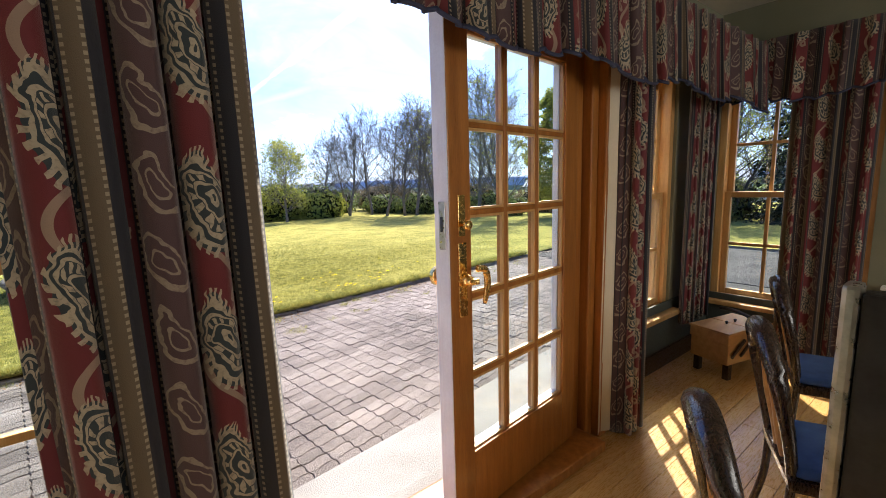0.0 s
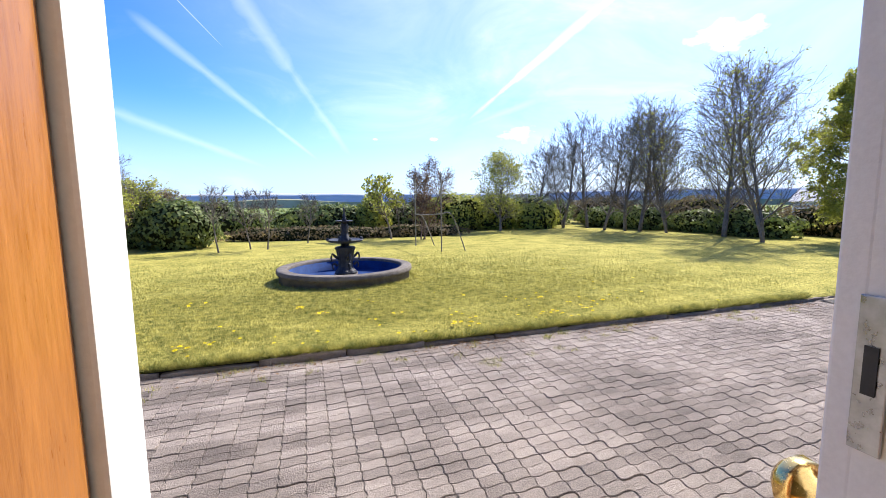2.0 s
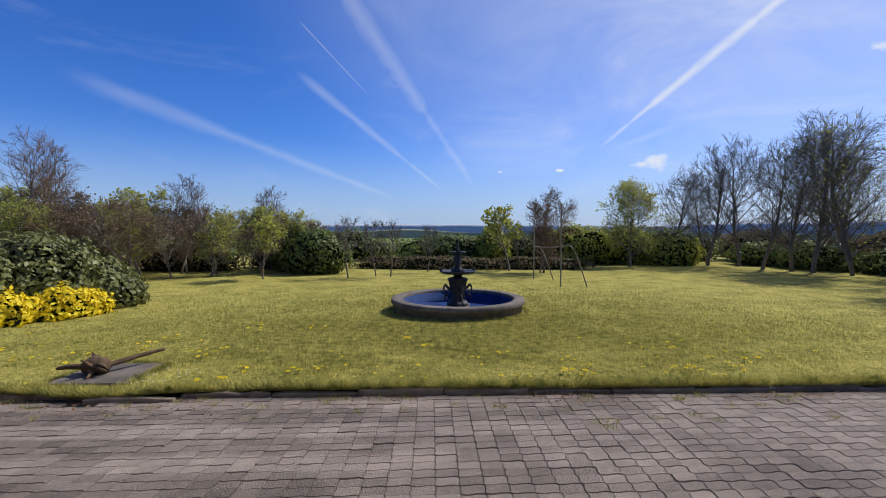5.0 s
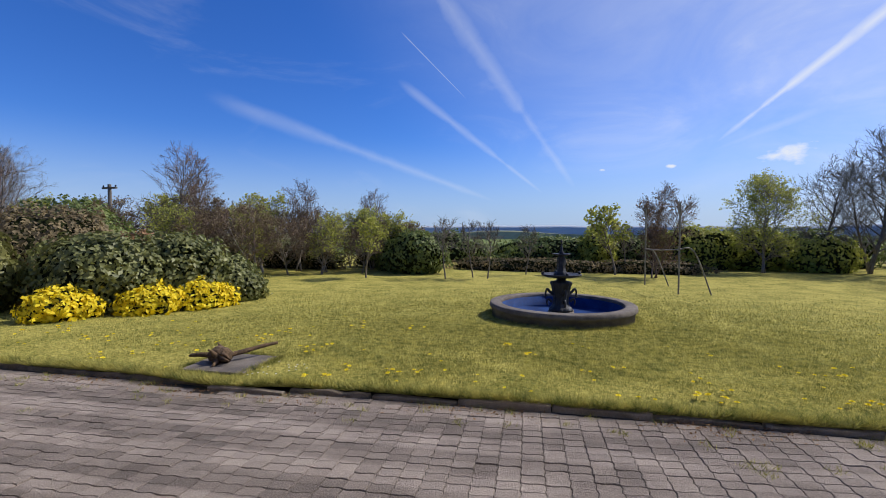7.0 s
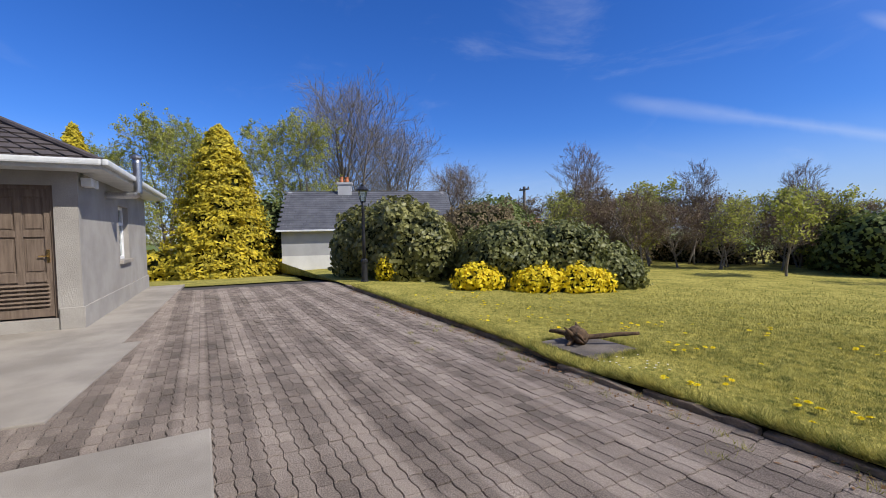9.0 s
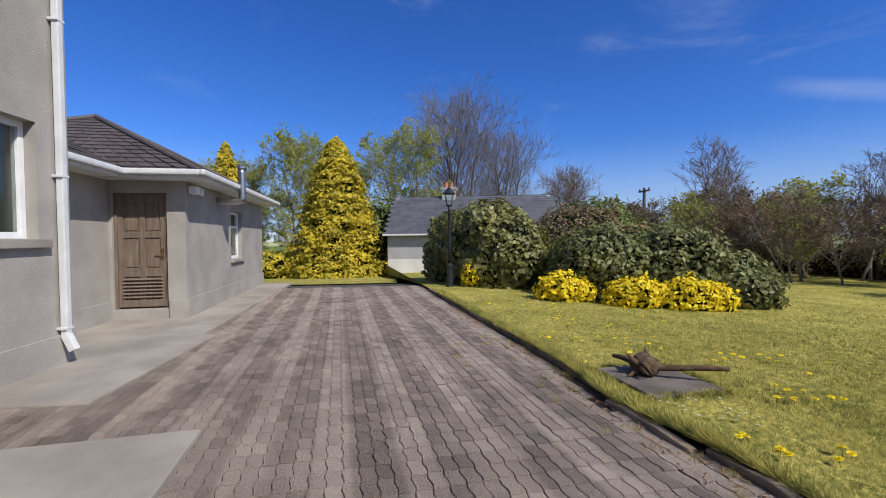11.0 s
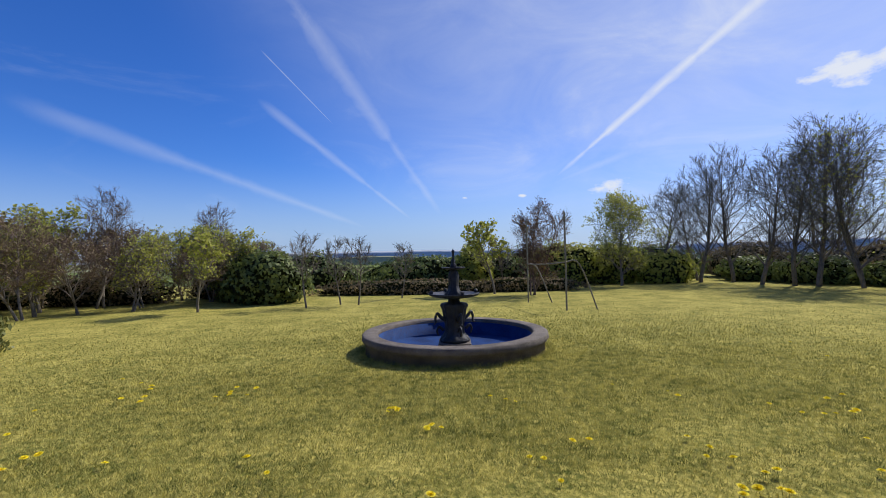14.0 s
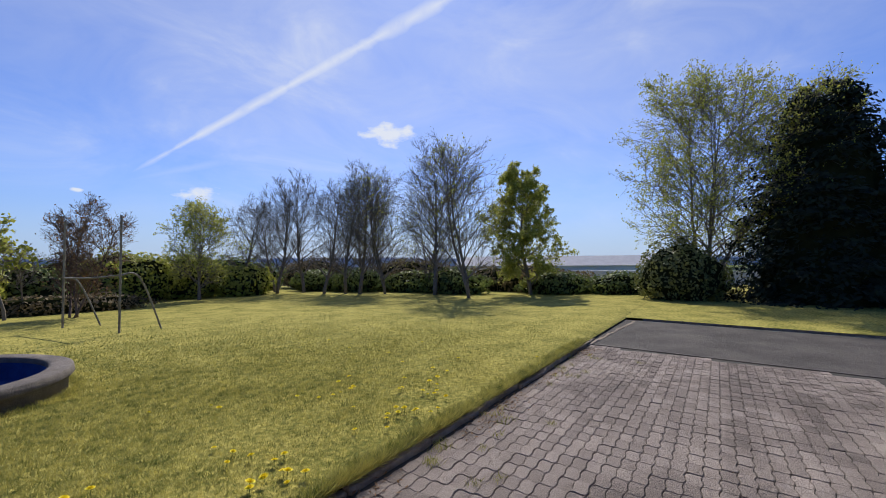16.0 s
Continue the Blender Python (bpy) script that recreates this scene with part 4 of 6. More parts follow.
# ---- trees and bushes ----
def tree_meshes(seed, height, spread=.45, stems=1, limbs=16, rise=.75, start=.22, girth=.018, twigs=4, leaf=0, leaf_size=.07, droop=0.0):
    """Trunk and limbs that fill a rounded crown, then boughs, fine twigs and, where wanted, leaves at the twigs' ends."""
    rng, nr = random.Random(seed), np.random.default_rng(seed)
    tv, tf, wv, wf, ends = [], [], [], [], []

    def bent(p, d, length, n, wild, up):
        pts = [p.copy()]
        for _ in range(n):
            d = (d + Vector((rng.gauss(0, wild), rng.gauss(0, wild), rng.gauss(0, wild) + up))).normalized()
            p = p + d * (length / n)
            pts.append(p.copy())
        return pts

    def fork(line, g, wide):
        """A place at fraction g of a line and a way that parts from it."""
        q = g * (len(line) - 1)
        i = min(int(q), len(line) - 2)
        d = (line[i + 1] - line[i]).normalized()
        side = d.orthogonal().normalized()
        side.rotate(Matrix.Rotation(rng.uniform(0, 6.2832), 3, d))
        return line[i].lerp(line[i + 1], q - i), (d + side * wide * rng.uniform(.7, 1.3)).normalized()

    fine = .0045 + .00035 * height
    for k in range(stems):
        many = stems > 1
        lean = Vector((rng.gauss(0, .05 + .13 * many), rng.gauss(0, .05 + .13 * many), 1)).normalized()
        h = height * rng.uniform(.86, .97)
        main = bent(Vector((rng.gauss(0, .09) * many, rng.gauss(0, .09) * many, -.15)), lean, h, 12, .055, .03)
        r0 = h * girth / math.sqrt(stems)
        tube_into(tv, tf, main, [r0 * (1 - i / 12) ** .85 + .006 for i in range(13)], 7)
        for b in range(limbs):
            f = start + (.97 - start) * ((b + rng.random()) / limbs)
            at, _ = fork(main, f, 0)
            az = b * 2.4 + rng.uniform(-.5, .5)
            d = Vector((math.cos(az), math.sin(az), rise + .35 * f)).normalized()
            crown = max(.05, 1 - ((f - .46) / .60) ** 2) ** .6
            ln = height * spread * crown * rng.uniform(.75, 1.15)
            limb = bent(at, d, ln, 6, .10, .05 - droop)
            r1 = max(.009, r0 * (1 - f) * .42 + .005)
            tube_into(tv, tf, limb, [r1 * (1 - j / 6.5) + fine * .6 for j in range(7)], 5)
            for _ in range(7):
                g = rng.uniform(.18, 1.0)
                p2, d2 = fork(limb, g, .75)
                l2 = ln * (.62 - .32 * g) * rng.uniform(.7, 1.15) + .10
                bough = bent(p2, d2, l2, 3, .13, .07 - droop)
                tube_into(wv, wf, bough, [fine * 1.5, fine * 1.25, fine, fine * .6], 3)
                for _ in range(twigs + 2):
                    p3, d3 = fork(bough, rng.uniform(.15, 1.0), .7)
                    l3 = l2 * rng.uniform(.35, .65)
                    tw = bent(p3, d3, l3, 2, .15, .05 - droop)
                    tube_into(wv, wf, tw, [fine * .9, fine * .7, fine * .35], 3)
                    ends += [tw[1], tw[2]]
                    for _ in range(2):
                        p4, d4 = fork(tw, rng.uniform(.2, .9), .7)
                        tip = p4 + d4 * l3 * rng.uniform(.3, .6)
                        tube_into(wv, wf, [p4, tip], [fine * .6, fine * .3], 3)
                        ends.append(tip)
    trunk, twig = mesh_from(tv, tf), mesh_from(wv, wf)
    lv = None
    if leaf:
        e = np.array([tuple(v) for v in ends])
        c = e[nr.integers(0, len(e), leaf)] + nr.normal(scale=.05, size=(leaf, 3))
        lv = leaves_mesh(c, nr.normal(size=(leaf, 3)), leaf_size, nr)
    return trunk, twig, lv


def tree(m, meshes, bark, twigbark, leafmat, label, category="tree", group="", name="tree"):
    ob = empty(name, m, label, category, group)
    part_me("trunk", meshes[0], bark, ob, "", True)
    tw = part_me("crown", meshes[1], twigbark, ob)
    if meshes[2]:
        part_me("foliage", meshes[2], leafmat, tw)
    return ob


def plant(proto, spots, rng):
    for x, y, k in spots:
        copy_thing(proto, Matrix.Translation((x, y, land(x, y))) @ pose(0, 0, 0, 0, 0, rng.uniform(0, 360)) @ Matrix.Scale(k, 4))


def bush_meshes(blobs, n, size, seed, rough=.28, freq=1.6):
    """A bush from several lobes (centre, radii): a dark core painted as inner shade and a thick skin of leaves with an
    uneven outline.
    """
    nr = np.random.default_rng(seed)
    area = [rx * ry + ry * rz + rx * rz for _, (rx, ry, rz) in blobs]
    cs, ns = [], []
    cores = []
    for (c, r), a in zip(blobs, area):
        k = int(n * a / sum(area))
        d = nr.normal(size=(k, 3))
        d /= np.linalg.norm(d, axis=1, keepdims=True)
        bump = np.array([noise.fractal(Vector(v) * freq * 1.5 + Vector((seed, c[0], c[1])), 1.0, 2.0, 3) for v in d])
        p = np.array(c) + d * np.array(r) * (1 + rough * bump - np.abs(nr.normal(scale=.09, size=k)))[:, None]
        keep = p[:, 2] > .01
        for (c2, r2) in blobs:
            if c2 != c:
                keep &= (((p - np.array(c2)) / np.array(r2)) ** 2).sum(1) > .6
        cs.append(p[keep])
        ns.append(d[keep])
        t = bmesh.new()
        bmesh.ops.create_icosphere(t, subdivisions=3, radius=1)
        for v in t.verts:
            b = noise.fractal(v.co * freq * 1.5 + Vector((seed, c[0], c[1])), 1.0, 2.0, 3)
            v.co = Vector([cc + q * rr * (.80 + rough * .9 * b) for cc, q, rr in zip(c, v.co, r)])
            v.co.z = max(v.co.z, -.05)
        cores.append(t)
    return cores, leaves_mesh(np.concatenate(cs), np.concatenate(ns), size, nr)


def bush(m, blobs, n, size, seed, leafmat, label, category="bush", group="", name="bush", rough=.28, freq=1.6):
    ob = empty(name, m, label, category, group)
    cores, lv = bush_meshes(blobs, n, size, seed, rough, freq)
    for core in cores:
        part("inner_shade_blob", core, M["core"], ob, "dark blob that paints the shade inside")
    part_me("foliage", lv, leafmat, ob)
    return ob


def at(x, y, dz=0.0, turn=0.0):
    return Matrix.Translation((x, y, land(x, y) + dz)) @ pose(0, 0, 0, 0, 0, turn)


rg = random.Random(5)
alder_a = tree(at(15.22, 27.45), tree_meshes(1, 6.8, .36, 1, 28, .8, .16, twigs=4, girth=.017), M["bark"], M["bark"], None, "tall bare tree at the lawn edge", group="bare trees in a row")
alder_b = tree(at(15.09, 25.17), tree_meshes(2, 6.8, .33, 1, 28, .85, .14, twigs=4, girth=.017), M["bark"], M["bark"], None, "tall bare tree at the lawn edge", group="bare trees in a row")
alder_c = tree(at(16.77, 21.66), tree_meshes(3, 6.8, .36, 2, 20, .85, .14, twigs=4, leaf=1200, leaf_size=.06), M["bark"], M["bark"], M["leaf_fresh"], "tall bare tree with a few fresh buds", group="bare trees in a row")
plant(alder_a, [(13.73, 28, .95), (16.09, 23.1, 1.02), (17.29, 18.44, 1.1), (22, 30, 1.0)], rg)
plant(alder_b, [(15.7, 23.9, 1.02), (12.2, 29.5, .9), (19.5, 26.5, .9), (14.6, 29.8, .85)], rg)
plant(alder_c, [(16.48, 15.56, 1.07), (18.6, 20.2, .85)], rg)
linden = tree(at(19.48, 14.01), tree_meshes(4, 6.5, .27, 1, 34, .5, .08, twigs=3, leaf=46000, leaf_size=.055), M["bark"], M["bark"], M["leaf_fresh"], "conical tree in fresh yellow-green leaf")
big_r = tree(at(20.2, 6.6), tree_meshes(6, 8.3, .36, 4, 20, .85, .12, twigs=4, leaf=32000, leaf_size=.05, droop=.02), M["bark"], M["bark"], M["leaf_fresh"], "broad many-stemmed tree coming into small leaves")
plant(big_r, [(25.5, -1.5, .80)], rg)
trr = tree(at(8.75, 26.4), tree_meshes(7, 4.8, .38, 2, 18, .7, .16, leaf=8000, leaf_size=.055), M["palebark"], M["palebark"], M["leaf_fresh"], "young tree with pale yellow-green leaves on the lawn")
cherry = tree(at(3.17, 21.7), tree_meshes(8, 3.8, .32, 3, 18, 1.4, .12, leaf=900, leaf_size=.05), M["redbark"], M["redbark"], M["leaf_rust"], "upright bare reddish ornamental tree on the lawn")
sapl = tree(at(-4.99, 18.13), tree_meshes(9, 2.6, .32, 1, 12, .8, .4, girth=.014, twigs=3), M["bark"], M["bark"], None, "thin bare sapling on the lawn", group="saplings")
plant(sapl, [(-4.11, 19.2, .95), (-3.45, 18.95, .95), (2.3, 24, .95), (-2.2, 21.5, .9)], rg)
saplf = tree(at(-8.35, 17.54), tree_meshes(10, 2.6, .34, 1, 12, .8, .35, girth=.016, twigs=3, leaf=900, leaf_size=.08), M["palebark"], M["palebark"], M["leaf_fresh"], "small sapling with fresh leaves on the lawn", group="saplings")
plant(saplf, [(1.76, 22.65, 1.25)], rg)

# brushy wood along the west side of the lawn
wood_a = tree(at(-12.7, 16.2), tree_meshes(11, 3.0, .42, 2, 13, .75, .22, twigs=4, leaf=900, leaf_size=.06), M["palebark"], M["redbark"], M["leaf_brown"], "scrubby budding tree in the boundary wood", group="boundary wood")
wood_b = tree(at(-14.5, 18.5), tree_meshes(12, 3.1, .42, 2, 13, .75, .2, twigs=4, leaf=2600, leaf_size=.065), M["palebark"], M["palebark"], M["leaf_fresh"], "scrubby tree with first green leaves in the boundary wood", group="boundary wood")
wood_c = tree(at(-19.5, 17.6), tree_meshes(13, 6.3, .30, 2, 16, 1.1, .2, twigs=4), M["bark"], M["redbark"], None, "taller bare tree in the boundary wood", group="boundary wood")
plant(wood_a, [(-11.4, 19.4, .9), (-13.8, 20.8, 1.0), (-16.6, 17.5, 1.0), (-18, 20, 1.05), (-10.2, 21.5, .95), (-21, 15.5, .9), (-15.5, 23, 1.1), (-23.5, 18, 1.05), (-9.8, 19.6, .8), (-12.2, 17.6, .85), (-15.4, 16.4, .9), (-19.2, 15.9, .95), (-22.5, 16.8, 1.1), (-17.2, 18.6, 1.2), (-7.8, 22.2, .8), (-26.5, 19, 1.3)], rg)
plant(wood_b, [(-9.2, 21.5, .9), (-12, 22.5, .95), (-17.2, 15.2, .9), (-20.5, 19.5, 1), (-25, 16, 1.1), (-8.4, 23.0, .8), (-11, 18.2, .8), (-13.4, 17.2, .9), (-18.4, 16.8, 1.0), (-22, 20, 1.25), (-16, 20, 1.2), (-10.6, 22.6, 1.0)], rg)
plant(wood_c, [(-13.2, 19.6, .72), (-23, 21.5, .9), (-27, 14.5, .95), (-11.5, 24.5, .7)], rg)
# tall trees behind the garage
giant = tree(at(-35.2, 8.3), tree_meshes(14, 12.4, .40, 4, 24, 1.0, .16, twigs=4, girth=.030), M["palebark"], M["palebark"], None, "very tall broad bare tree behind the garage", group="tall trees behind the garage")
plant(giant, [(-36.3, 12.4, .80), (-30.6, 16.5, .52)], rg)
g2 = tree(at(-32.5, 4.3), tree_meshes(15, 9.6, .36, 3, 16, .8, .10, twigs=4, leaf=30000, leaf_size=.07), M["palebark"], M["palebark"], M["leaf_fresh"], "tall tree in yellow-green leaf behind the garage", group="tall trees behind the garage")
plant(g2, [(-33.0, -4.0, 1.0), (-36, -1.5, .95), (-34, -8, .85)], rg)


def conifer(m, height, radius, n, seed, leafmat, label, taper=.75):
    """A dense cone of flat sprays hanging in tiers."""
    ob = empty("conifer", m, label, "conifer")
    nr = np.random.default_rng(seed)
    part_me("trunk", tube([(0, 0, -.2), (0, 0, height * .9)], [.16, .02], 8), M["bark"], ob)
    # flat drooping sprays, bough by bough, with dark gaps between them
    boughs = 1000
    bf = nr.random(boughs) ** 1.25
    ba = nr.random(boughs) * 6.2832
    reach = radius * (1 - bf) ** taper * nr.uniform(.70, 1.10, boughs) + .10
    k = nr.integers(0, boughs, n)
    t = nr.random(n) ** .6
    wide = (.06 + .26 * t) * np.minimum(1.0, reach[k])
    off = nr.normal(size=n) * wide * .8
    rr = reach[k] * (.45 + .57 * t)
    ca, sa = np.cos(ba[k]), np.sin(ba[k])
    drop = bf[k] * height + .25 - .20 * t * reach[k] * .6 - np.abs(off) * .25 + nr.normal(scale=.07, size=n)
    c = np.stack([rr * ca - off * sa, rr * sa + off * ca, np.maximum(drop, .05)], 1)
    nm = np.stack([ca * .8, sa * .8, np.full(n, .75)], 1)
    part_me("foliage", leaves_mesh(c, nm, .10, nr, 2.1), leafmat, ob)
    # dark cone within the sprays: the shade between them, painted as colour
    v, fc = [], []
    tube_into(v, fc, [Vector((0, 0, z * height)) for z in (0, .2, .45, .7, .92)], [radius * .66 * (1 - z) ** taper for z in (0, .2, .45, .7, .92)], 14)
    part_me("inner_shade_cone", mesh_from(v, fc), M["core"], ob)
    return ob


conifer(at(-24.0, .0), 7.3, 2.8, 34000, 3, M["leaf_gold"], "golden-yellow conifer beyond the paving", .62)
conifer(at(-26.3, -6.6), 7.6, 2.0, 9000, 4, M["leaf_gold"], "second golden conifer behind the outbuilding")
conifer(at(20.4, 2.9), 7.5, 3.1, 20000, 5, M["leaf_shade"], "tall conifer beside the tarmac, shade painted near-black into its foliage", .38)
conifer(at(20.8, -1.0), 7.2, 2.9, 16000, 6, M["leaf_shade"], "conifer in the boundary row, shade painted into its dark foliage", .38)

# the big shrub bed
bush(at(-13.4, 6.1) @ Matrix.Scale(1.22, 4), [((0, 0, .85), (1.5, 1.2, 1.25)), ((-1.2, -.75, .7), (1.2, .85, 1.2)), ((1.0, .3, .65), (.9, 1.0, 1.1))], 20000, .085, 21, M["leaf_laurel"], "large glossy variegated laurel bush by the lamp post")
bush(at(-10.2, 8.3), [((0, 0, .7), (1.5, 1.3, 1.1)), ((.7, 1.3, .7), (1.3, 1.3, 1.05)), ((.9, 2.6, .35), (1.0, 1.1, .75))], 14000, .08, 22, M["leaf_rhodo"], "wide rounded green bush behind yellow flowers")
bush(at(-8.6, 10.7), [((0, 0, .3), (.8, .7, .55))], 3000, .07, 23, M["leaf_rhodo"], "low dark green bush at the end of the bed")
bush(at(-13.4, 9.2), [((0, 0, 1.0), (1.7, 2.0, 1.5))], 12000, .07, 24, M["leaf_brown"], "twiggy brown leafless shrub behind the bed")
bush(at(-11.0, 9.8), [((0, 0, 1.1), (.9, .7, .75))], 2500, .08, 28, M["leaf_rust"], "bush with rusty dying leaves on top")
bush(at(-14.8, 10.5), [((0, 0, 1.2), (1.7, 1.7, 1.6))], 7000, .09, 25, M["leaf_green"], "green shrub behind the bed")
for k, (x, y, r, h) in enumerate(((-9.35, 6.9, .52, .42), (-8.6, 8.25, .62, .42), (-8.25, 9.25, .60, .45))):
    b = bush(at(x, y), [((0, 0, h * .45), (r * .9, r, h)), ((r * .3, r * .75, h * .35), (r * .6, r * .6, h * .8))], 3600, .06, 30 + k, M["leaf_yellow"], "low shrub covered in bright yellow flowers", "flowering shrub", "yellow shrubs", "flowering_shrub", .4, 2.4)
bush(at(-11.9, 5.3), [((0, 0, .3), (.35, .3, .42))], 900, .06, 34, M["leaf_yellow"], "small yellow shrub under the laurel", "flowering shrub", "yellow shrubs", "flowering_shrub", .4, 2.4)

# hedges and bushes round the lawn
bush(at(-7.2, 20.4), [((0, 0, .8), (1.6, 1.2, 1.15)), ((-1.3, 1.2, .8), (1.6, 1.2, 1.4))], 6000, .10, 41, M["leaf_green"], "dark green rounded bush at the lawn edge")
bush(at(-1.2, 27), [((0, 0, .7), (3.2, 1.2, 1.0)), ((3.6, .4, .6), (2.2, 1.1, 1.3))], 6000, .12, 42, M["leaf_green"], "green hedge bushes beyond the lawn")
bush(at(1.0, 26.2), [((0, 0, 1.0), (1.0, 1.0, 1.35))], 3500, .10, 43, M["leaf_fresh"], "round bush in fresh leaf beyond the lawn")
bush(at(6.4, 28.6), [((0, 0, 1.0), (2.2, 1.3, 1.5)), ((2.8, .4, .9), (2.2, 1.2, 1.35)), ((5.4, -.4, .7), (1.8, 1.0, 1.1))], 11000, .11, 44, M["leaf_fresh"], "yellow-green hedge behind the lawn")
bush(at(-2.5, 23.8), [((0, 0, .2), (4.5, .8, .5)), ((5.5, .4, .2), (3.2, .7, .45))], 6000, .08, 45, M["leaf_brown"], "low brown scrub along the lawn edge")
bush(at(18.0, 25.5), [((0, 0, .5), (1.5, 2.2, .9)), ((-.8, 3.4, .5), (1.6, 2.0, .85)), ((1.0, -3.6, .5), (1.2, 2.2, .8)), ((.8, -7.2, .5), (1.2, 2.2, .9))], 12000, .10, 46, M["leaf_green"], "dark hedge under the row of bare trees")
bush(at(20.8, 13.4), [((0, 0, .4), (1.2, 2.0, .75)), ((.2, -3.4, .45), (1.2, 1.8, .7)), ((.4, -6.0, .7), (1.5, 1.6, 1.2))], 9000, .09, 47, M["leaf_green"], "dark hedge under the trees by the road")
bush(at(18.6, 7.3), [((0, 0, .9), (1.3, 1.5, 1.5))], 4000, .08, 48, M["leaf_rhodo"], "bronze-green shrub under the broad tree")
bush(at(-14.5, 20.5), [((0, 1, .4), (3.0, 1.4, .95)), ((-4.5, -.8, .4), (3.0, 1.4, 1.0)), ((4.5, 3.0, .4), (2.6, 1.2, .9)), ((-9.0, -2.5, .4), (3.0, 1.6, 1.1))], 16000, .08, 49, M["leaf_brown"], "brown twiggy undergrowth of the boundary wood")
bush(at(-24, -3.4), [((0, 0, .6), (1.4, 2.6, .9)), ((-1, 4.0, .5), (1.2, 1.4, .8))], 5000, .12, 50, M["leaf_gold"], "low golden hedge by the conifer")
bush(at(-4, 31), [((-6, 0, .6), (4.5, 1.5, 1.5)), ((2, 1, .6), (4.5, 1.5, 1.2)), ((10, 2, .7), (4.5, 1.5, 1.5)), ((17, 2, .7), (4, 1.5, 1.6))], 16000, .13, 52, M["leaf_green"], "dark hedge row past the end of the lawn")
bush(at(21, 24), [((0, 0, .6), (1.5, 5, 1.4)), ((-2, 8, .6), (1.6, 4.5, 1.5)), ((1.2, -8, .5), (1.3, 4.5, 1.1))], 14000, .12, 53, M["leaf_brown"], "brown hedge behind the bare trees")
bush(at(-26, 6), [((0, -4, 1.6), (2.0, 3.5, 2.6)), ((-1, 12, 1.2), (2.5, 4.0, 2.4))], 9000, .14, 51, M["leaf_green"], "dark green growth behind the garage")


# ---- fountain ----
def fountain():
    fx, fy = -.05, 11.0
    z0 = land(fx, fy) - .02
    ob = empty("fountain", pose(fx, fy, z0), "round stone basin painted blue with a dark iron pedestal fountain", "fountain")
    R = 1.52
    wall = lathe([(R - .04, -.2), (R - .04, .20), (R, .22), (R + .02, .25), (R + .01, .325), (R - .02, .335), (R - .20, .335), (R - .23, .325), (R - .235, .27), (R - .24, .02), (.3, .0)], 64, lambda a, z: 1 + .004 * noise.noise(Vector((math.cos(a) * 5, math.sin(a) * 5, z * 4))))
    part("basin_wall", wall, M["stone"], ob, "rough grey-brown stone rim", True)
    bm = lathe([(R - .2405, .012), (R - .2385, .265), (R - .246, .267), (R - .252, .05), (R - .3, .03), (.02, .022)], 64)
    part("basin_lining", bm, M["blue"], ob, "bright blue painted basin lining", True)
    part("plinth", boxes(((-.27, -.27, .025), (.27, .27, .14)), bevel=.015), M["stone"], ob, "square pale plinth")
    ped = empty("pedestal", None)
    ped.parent = ob
    flute = lambda a, z: 1 + (.10 if .2 < z < .75 else .03) * math.cos(8 * a)
    part("lower_column", lathe([(.24, .14), (.25, .18), (.2, .23), (.155, .30), (.15, .42), (.17, .55), (.19, .68), (.22, .74), (.21, .78), (.10, .80), (.09, .86)], 32, flute), M["iron"], ped, "", True)
    part("lower_bowl", lathe([(.09, .85), (.18, .865), (.34, .89), (.41, .915), (.43, .945), (.415, .95), (.38, .935), (.2, .91), (.07, .90)], 40, lambda a, z: 1 + .02 * math.cos(16 * a)), M["iron"], ped, "wide scalloped lower bowl", True)
    part("upper_column", lathe([(.13, .90), (.15, .93), (.09, 1.0), (.075, 1.1), (.09, 1.22), (.07, 1.3), (.05, 1.34)], 24, lambda a, z: 1 + .1 * math.cos(6 * a)), M["iron"], ped, "", True)
    part("upper_bowl", lathe([(.04, 1.335), (.12, 1.345), (.19, 1.365), (.20, 1.385), (.18, 1.38), (.05, 1.365)], 32, lambda a, z: 1 + .02 * math.cos(12 * a)), M["iron"], ped, "small upper bowl", True)
    part("finial", lathe([(.05, 1.365), (.055, 1.41), (.03, 1.45), (.035, 1.50), (.018, 1.54), (.016, 1.62), (.03, 1.645), (.012, 1.67), (.003, 1.70)], 16), M["iron"], ped, "", True)
    for k in range(4):
        a = k * math.pi / 2 + .35
        c, s = math.cos(a), math.sin(a)
        pts = smooth_line([(c * r, s * r, z) for r, z in ((.16, .50), (.24, .56), (.30, .62), (.335, .55), (.33, .47), (.37, .44))], 5)
        bm = bmesh.new()
        bm.from_mesh(tube(pts, [.035 - .024 * i / (len(pts) - 1) for i in range(len(pts))], 8))
        bm.from_mesh(tube(smooth_line([(c * r, s * r, z) for r, z in ((.2, .34), (.27, .40), (.31, .34), (.29, .26))], 5), [.03 - .018 * i / 15 for i in range(16)], 8))
        part("figure_scroll", bm, M["iron"], ped, "curled cast figure bracket", True)
        bm = lathe([(.02, .94), (.035, .96), (.028, .99), (.01, 1.0)], 10)
        bmesh.ops.translate(bm, vec=(c * .40, s * .40, 0), verts=bm.verts)
        part("spout", bm, M["iron"], ped)
    return ob


fountain()


